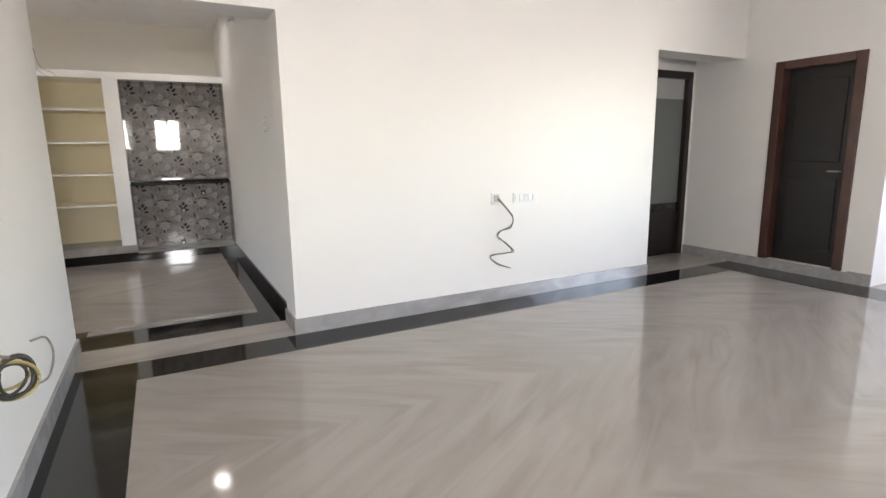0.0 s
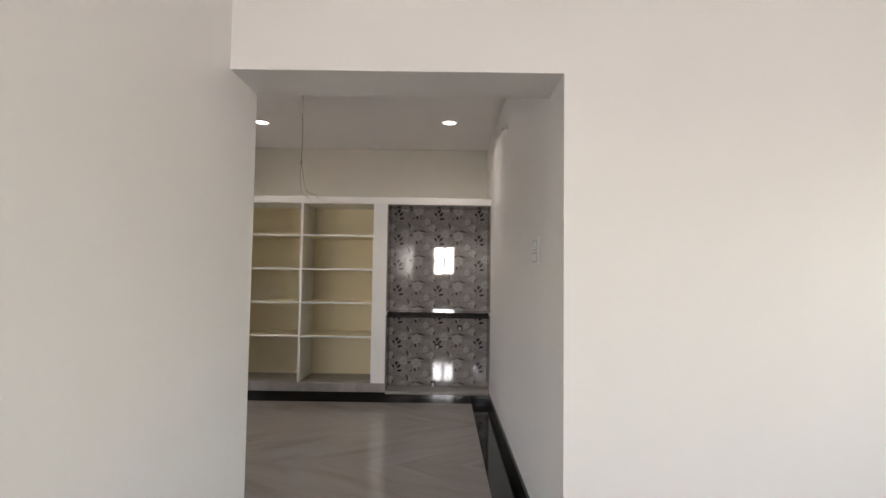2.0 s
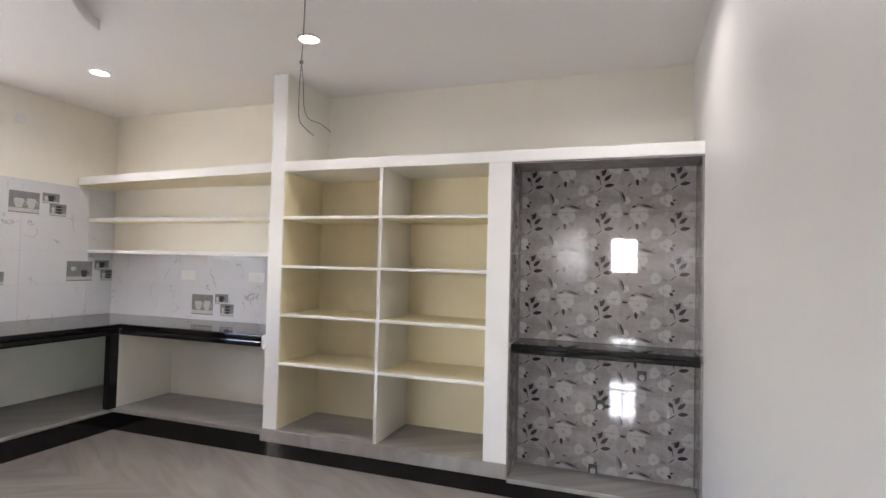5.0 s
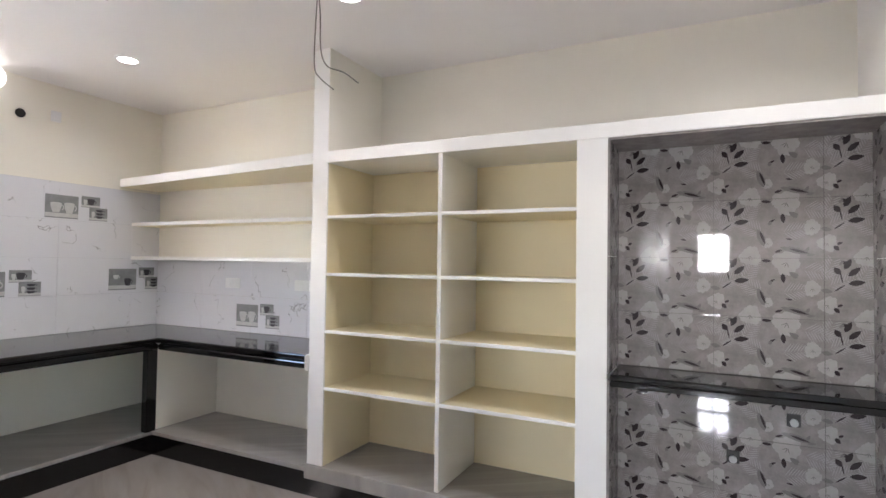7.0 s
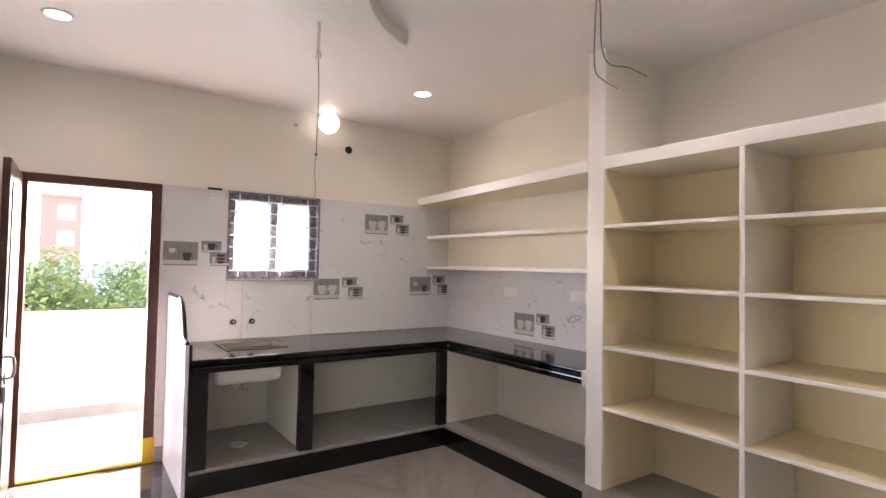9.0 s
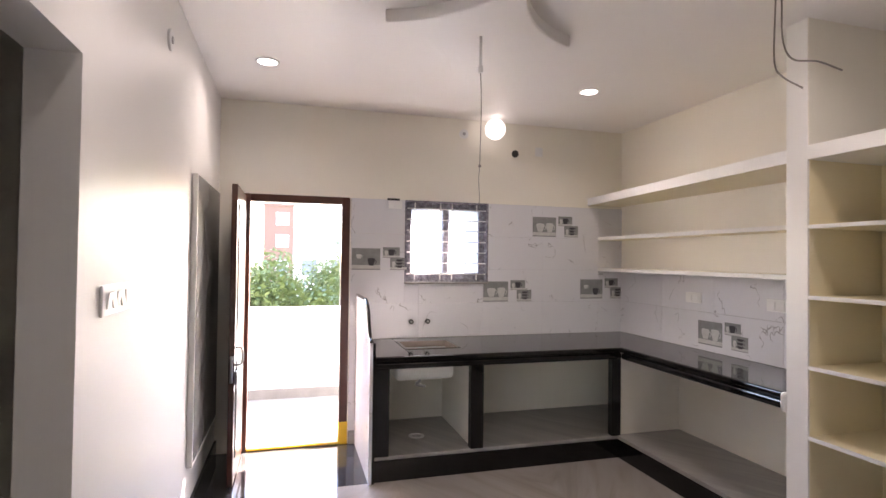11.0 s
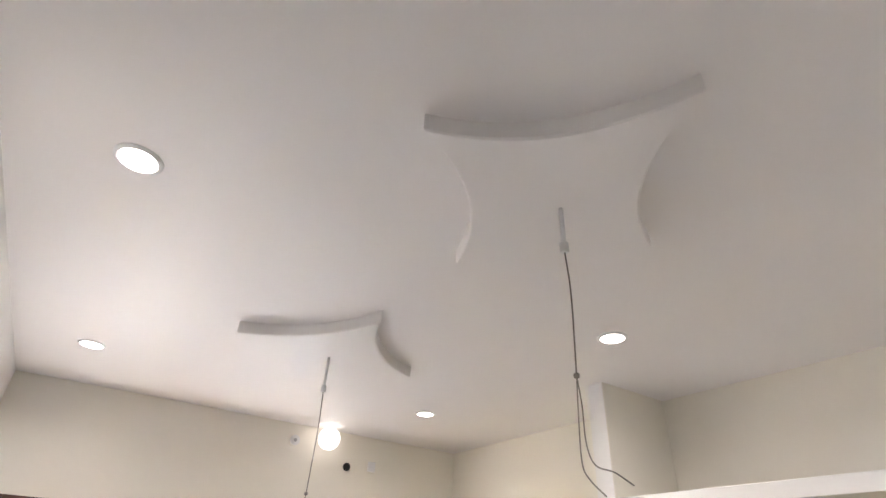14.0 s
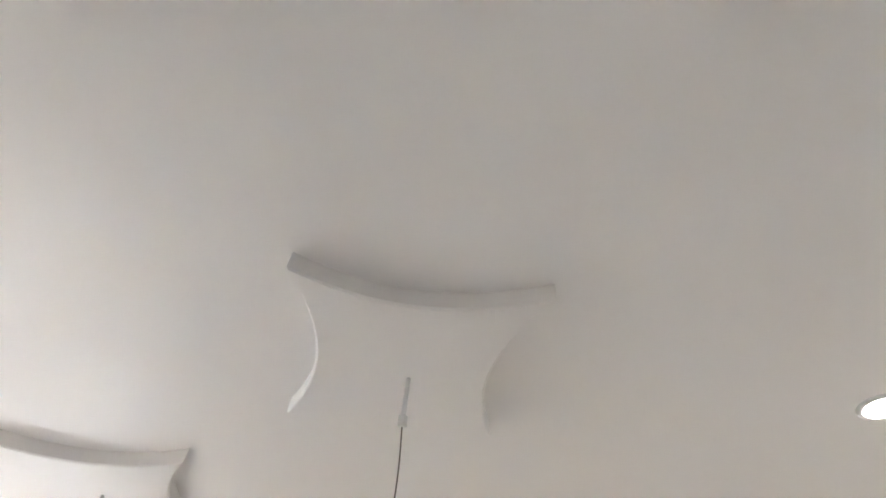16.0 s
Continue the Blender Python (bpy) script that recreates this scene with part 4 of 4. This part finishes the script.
plate("switch_plate", pose(-0.72, NY, 1.43, 0, 0, 180), 0.31, 0.10, [(-0.1 + 0.045 * k, 0, 0.036, 0.055, 8 - 16 * (k % 2)) for k in range(4)] + [(0.1, 0, 0.07, 0.055, 0)], "white surface switch box with rockers and a socket", PLASTIC)
plate("switch_plate", pose(3.97, OY0, 0.865, 0, 0, 0), 0.25, 0.085, [(-0.09 + 0.045 * k, 0, 0.038, 0.05, 6 - 12 * (k % 2)) for k in range(5)], "white switch plate low on the living room wall", PLASTIC)
plate("cable_socket", pose(3.675, OY0, 0.87, 0, 0, 0), 0.09, 0.095, [(0, 0, 0.05, 0.055, 0)], "white socket plate with a cable leading out", GREYPLASTIC)
plate("cable_socket", pose(LX, 1.715, 0.785, 0, 0, 90), 0.10, 0.11, [(0, 0, 0.045, 0.07, 0)], "white socket plate with a coiled cable", GREYPLASTIC)
plate("switch_plate", pose(LX, 1.43, 0.745, 0, 0, 90), 0.25, 0.10, [(-0.09 + 0.045 * k, 0, 0.038, 0.055, 6 - 12 * (k % 2)) for k in range(5)], "white switch plate low on the side wall", PLASTIC)
for x in (-2.26, -1.49):
    plate("wall_socket", pose(x, BY - 0.009, 1.29, 0, 0, 0), 0.17, 0.085, [(-0.045, 0, 0.06, 0.05, 0), (0.04, 0, 0.04, 0.05, 8)], "white socket and switch on the veined tiles", PLASTIC)
plate("wall_socket", pose(WX, 6.69, 2.60, 0, 0, 90), 0.075, 0.085, [(0, 0.0, 0.035, 0.045, 0)], "small white socket high on the cream wall", PLASTIC)
plate("wall_socket", pose(WX + 0.009, 5.315, 2.045, 0, 0, 90), 0.12, 0.07, [(-0.025, -0.005, 0.035, 0.04, 0), (0.025, -0.005, 0.035, 0.04, 0)], "white socket beside the kitchen window", PLASTIC)
# solid black strip on the tiles, its colour gives the gap's shade
tagged(part("socket_hole", cuboid(WX + 0.009, WX + 0.013, 5.245, 5.355, 2.082, 2.10, 0.001, 1), BLACKPLASTIC), "black strip standing for the dark gap above the window socket", "hole")


def round_plate(at, axis, r, label, hole=False):
    bm = bmesh.new()
    disc(bm, at, r, 0.012, axis)
    ob = tagged(part("round_plate", bm, PLASTIC), label, "cover plate")
    bm = bmesh.new()
    off = Vector(((0.008, 0, 0) if axis == "x" else (0, 0.008, 0)))
    disc(bm, Vector(at) + off, r * 0.35, 0.004, axis, 14)
    part("screw_cap", bm, GREYPLASTIC, ob)


round_plate((WX + 0.006, 5.94, 2.715), "x", 0.042, "round white cover plate on the cream wall")
round_plate((-1.43, NY + 0.006, 2.588), "y", 0.05, "round white cover plate on the white wall")
# no hole is cut: a black disc gives the dark of the pipe's inside
bm = bmesh.new()
disc(bm, (WX + 0.003, 6.448, 2.568), 0.034, 0.008, "x")
tagged(part("pipe_hole", bm, BLACKPLASTIC), "black disc standing for the dark inside of an open pipe hole", "hole")


def bulb_holder(m, label):
    h = thing("lamp_holder", (0, 0, 0), label, "lamp holder", "empty lamp holders")
    part("base", cuboid(-0.04, 0.04, -0.012, -0.001, -0.05, 0.05, 0.004), PLASTIC, h, local=True)
    bm = bmesh.new()
    tube(bm, [(0, -0.01, 0.0), (0, -0.035, 0.0), (0, -0.075, -0.03)], 0.023, 14)
    part("socket", bm, PLASTIC, h, local=True)
    # the socket is solid: a black cap stands for its shaded mouth
    bm = bmesh.new()
    tube(bm, [(0, -0.0755, -0.0305), (0, -0.077, -0.0315)], 0.017, 14)
    part("opening", bm, BLACKPLASTIC, h, local=True)
    h.matrix_basis = m @ Matrix.Scale(0.65, 4)


bulb_holder(pose(RX, 5.53, 2.55, 0, 0, -90), "empty white lamp holder high on the white wall")
bulb_holder(pose(-0.70, NY, 2.58, 0, 0, 180), "empty white lamp holder above the switch box")

cable = thing("loose_cable", (3.69, OY0, 0.86), "grey cable hanging in loose curls from the wall socket", "cable")
CURLS = [(0, 0), (0.077, -0.084), (0.12, -0.16), (0.1, -0.224), (-0.015, -0.266), (-0.03, -0.30), (0.046, -0.364), (0.115, -0.434), (0.06, -0.45), (-0.1, -0.458), (-0.038, -0.532), (0.092, -0.58)]
for s_, r_ in ((0.0, 0.0055), (0.011, 0.0045)):
    bm = bmesh.new()
    tube(bm, smooth_path([(3.685 + x + s_ * math.sin(2 * k), OY0 - 0.015 - 0.05 * min(1, 0.5 * k) - s_, 0.865 + z + s_ * math.cos(3 * k)) for k, (x, z) in enumerate(CURLS)], 8), r_)
    part("core", bm, WIRE, cable)
coil = thing("cable_coil", (LX + 0.08, 1.80, 0.58), "coil of black and yellow cable hanging from the wall socket", "cable")
rng = random.Random(4)
for k in range(7):
    rh, rz = 0.06 + rng.uniform(-0.014, 0.018), 0.058 + rng.uniform(-0.012, 0.012)
    turn = rng.uniform(0.35, 0.95)
    hx, hy = math.cos(turn), math.sin(turn)
    cx, cy, cz = LX + 0.10 + rng.uniform(-0.012, 0.012), 1.80 + rng.uniform(-0.02, 0.02), 0.575 + rng.uniform(-0.012, 0.012)
    lean = rng.uniform(-0.3, 0.3)
    bm = bmesh.new()
    tube(bm, [(cx + rh * hx * math.cos(a), cy + rh * hy * math.cos(a) + 0.02 * lean * math.sin(a), cz + rz * math.sin(a) + lean * 0.03 * math.cos(a)) for a in (j * math.tau / 28 for j in range(29))], 0.0052)
    part("loop", bm, WIREYELLOW if k % 3 == 1 else WIREDARK, coil)
bm = bmesh.new()
tube(bm, smooth_path([(LX + 0.012, 1.725, 0.77), (LX + 0.045, 1.75, 0.72), (LX + 0.08, 1.78, 0.66), (LX + 0.10, 1.80, 0.642)], 6), 0.006)
part("lead", bm, WIRE, coil)
bm = bmesh.new()
tube(bm, smooth_path([(LX + 0.14, 1.84, 0.52), (LX + 0.17, 1.93, 0.515), (LX + 0.17, 2.05, 0.56), (LX + 0.15, 2.07, 0.615), (LX + 0.12, 2.0, 0.63)], 6), 0.004)
part("free_end", bm, WIRE, coil)
hook = thing("hook_wires", (4.09, OY0, 2.62), "short twisted wires sticking out of the wall", "wire")
bm = bmesh.new()
tube(bm, smooth_path([(4.05, OY0, 2.61), (4.06, OY0 - 0.04, 2.60), (4.12, OY0 - 0.06, 2.645), (4.15, OY0 - 0.05, 2.65), (4.11, OY0 - 0.05, 2.61), (4.06, OY0 - 0.03, 2.60)], 6), 0.004)
part("strand", bm, WIRE, hook)

# ---- living room window behind the walk, and an unseen one added for light ----
w = thing("window_2", (1.54, -3.0, 1.35), "living room window in a dark wooden frame", "window", "", "structure")
for b in ((1.2, 1.25), (1.83, 1.88), (1.515, 1.565)):
    part("window_frame", cuboid(*b, -3.12, -3.06, 1.35, 2.25, 0.004), DARKWOOD, w)
for b in ((1.35, 1.40), (2.20, 2.25), (1.78, 1.82)):
    part("window_frame", cuboid(1.25, 1.83, -3.118, -3.062, *b, 0.004), DARKWOOD, w)
lamp("window_light", "AREA", look((1.54, -3.15, 1.8), (1.54, 0, 1.8)), WINDOW_WATTS * 0.82, (0.95, 0.98, 1.0), 0.68, 0.9)
# added wide window, never in view: its lamp brightens the side wall
w = thing("window_3", (8.4, -1.0, 0.85), "unseen wide window in a dark frame, added to light the living room", "window", "", "structure")
for b in ((-2.6, -2.55), (0.55, 0.6), (-1.03, -0.97)):
    part("window_frame", cuboid(8.46, 8.52, *b, 0.85, 2.25, 0.004), DARKWOOD, w)
for b in ((0.85, 0.90), (2.20, 2.25)):
    part("window_frame", cuboid(8.462, 8.518, -2.55, 0.55, *b, 0.004), DARKWOOD, w)
lamp("window_light", "AREA", look((8.56, -1.0, 1.55), (0, -1.0, 1.55)), WINDOW_WATTS * 0.45, (0.95, 0.98, 1.0), 3.2, 1.4)

# ---- outside ----
GZ = -3.3
ground = setting("ground", cuboid(-900, 900, -900, 900, GZ - 0.5, GZ), GROUND, "dry open ground below the balcony", "ground")
setting("storey_below", cuboid(-3.5, 8.6, -3.2, BY + 0.2, GZ, -0.201), PLASTER, "plain storey below the rooms", "wall")
setting("balcony_floor", cuboid(-5.25, -3.493, 1.5, 7.9, -0.2, -0.03), BALCONY, "grey tiled balcony floor", "floor")
parapet = setting("parapet", cuboid(-5.25, -5.0, 1.5, 7.9, -0.03, 0.965, 0.006), PLASTER, "white painted balcony parapet", "parapet")
part("skirting", cuboid(-4.999, -4.985, 1.5, 7.9, -0.03, 0.085), DARKSTONE, parapet, "grey stone skirting")
part("coping", cuboid(-5.27, -4.98, 1.5, 7.9, 0.966, 0.985, 0.004), PLASTER, parapet)

house = thing("apartment_building", (-42, 3.4, GZ), "orange-brown apartment building with grey windows", "building")
part("wall", cuboid(-48, -40, 2.42, 4.55, GZ, 5.4), ORANGE, house)
part("side_wall", cuboid(-47.8, -40.4, 4.55, 12, GZ, 4.4), PLASTER, house, "white rendered side block")
part("roof", cuboid(-48.1, -39.9, 2.35, 4.6, 5.4, 5.6), ORANGE, house)
for z in (4.05, 2.4, 0.5):
    w_ = part("window", cuboid(-40.03, -39.96, 3.3, 4.2, z - 0.05, z + 0.85), PLASTER, house)
    for y in (3.36, 3.78):
        part("pane", cuboid(-39.97, -39.94, y, y + 0.36, z, z + 0.38), BUILDINGGLASS, w_)
        part("pane", cuboid(-39.97, -39.94, y, y + 0.36, z + 0.42, z + 0.8), BUILDINGGLASS, w_)
for y in (5.2, 7.4, 9.6):
    for z in (2.6, 0.2):
        part("window", cuboid(-40.42, -40.37, y, y + 1.1, z, z + 1.2), BUILDINGGLASS, house)


def tree(at, height, spread, seed, label):
    r = random.Random(seed)
    t = thing("tree", at, label, "tree", "trees beyond the balcony")
    bm = bmesh.new()
    x, y, z = at
    tube(bm, [(x, y, z), (x + 0.1, y, z + height * 0.25), (x, y + 0.1, z + height * 0.5)], 0.11, 9)
    centres = []
    for k in range(11):
        a, e = r.uniform(0, math.tau), r.uniform(0.2, 1.0)
        c = Vector((x + math.cos(a) * spread * e, y + math.sin(a) * spread * e, z + height * r.uniform(0.48, 0.92)))
        centres.append(c)
        tube(bm, [(x, y + 0.1, z + height * r.uniform(0.3, 0.5)), c.lerp(Vector((x, y, z + height * 0.5)), 0.4), c], 0.035, 6)
    part("trunk", bm, BARK, t)
    verts, faces = [], []
    for c in centres:
        for _ in range(520):
            d = Vector((r.gauss(0, 1), r.gauss(0, 1), r.gauss(0, 0.8))) * spread * 0.24
            p = c + d
            s = r.uniform(0.05, 0.11)
            u = Vector((r.gauss(0, 1), r.gauss(0, 1), r.gauss(0, 0.6))).normalized()
            v = u.orthogonal().normalized()
            n = len(verts)
            verts += [p - u * s, p + v * s * 0.45, p + u * s, p - v * s * 0.45]
            faces.append((n, n + 1, n + 2, n + 3))
    me = bpy.data.meshes.new("crown")
    me.from_pydata([tuple(v) for v in verts], [], faces)
    me.materials.append(LEAF)
    crown = new("crown", me)
    crown.parent = t
    crown.matrix_parent_inverse = Matrix.Translation(-Vector(at))
    tagged(crown, "", "", "", "stuff")


for i, (x, y, h, s) in enumerate(((-15.0, 3.6, 5.0, 1.5), (-17.0, 5.2, 5.0, 1.4), (-13.5, 4.4, 4.2, 1.2), (-22, 7.0, 5.6, 1.8), (-19, 2.2, 4.8, 1.7), (-14, 6.4, 4.0, 1.1))):
    tree((x, y, GZ), h, s, 11 + i, "leafy green tree below the balcony parapet")
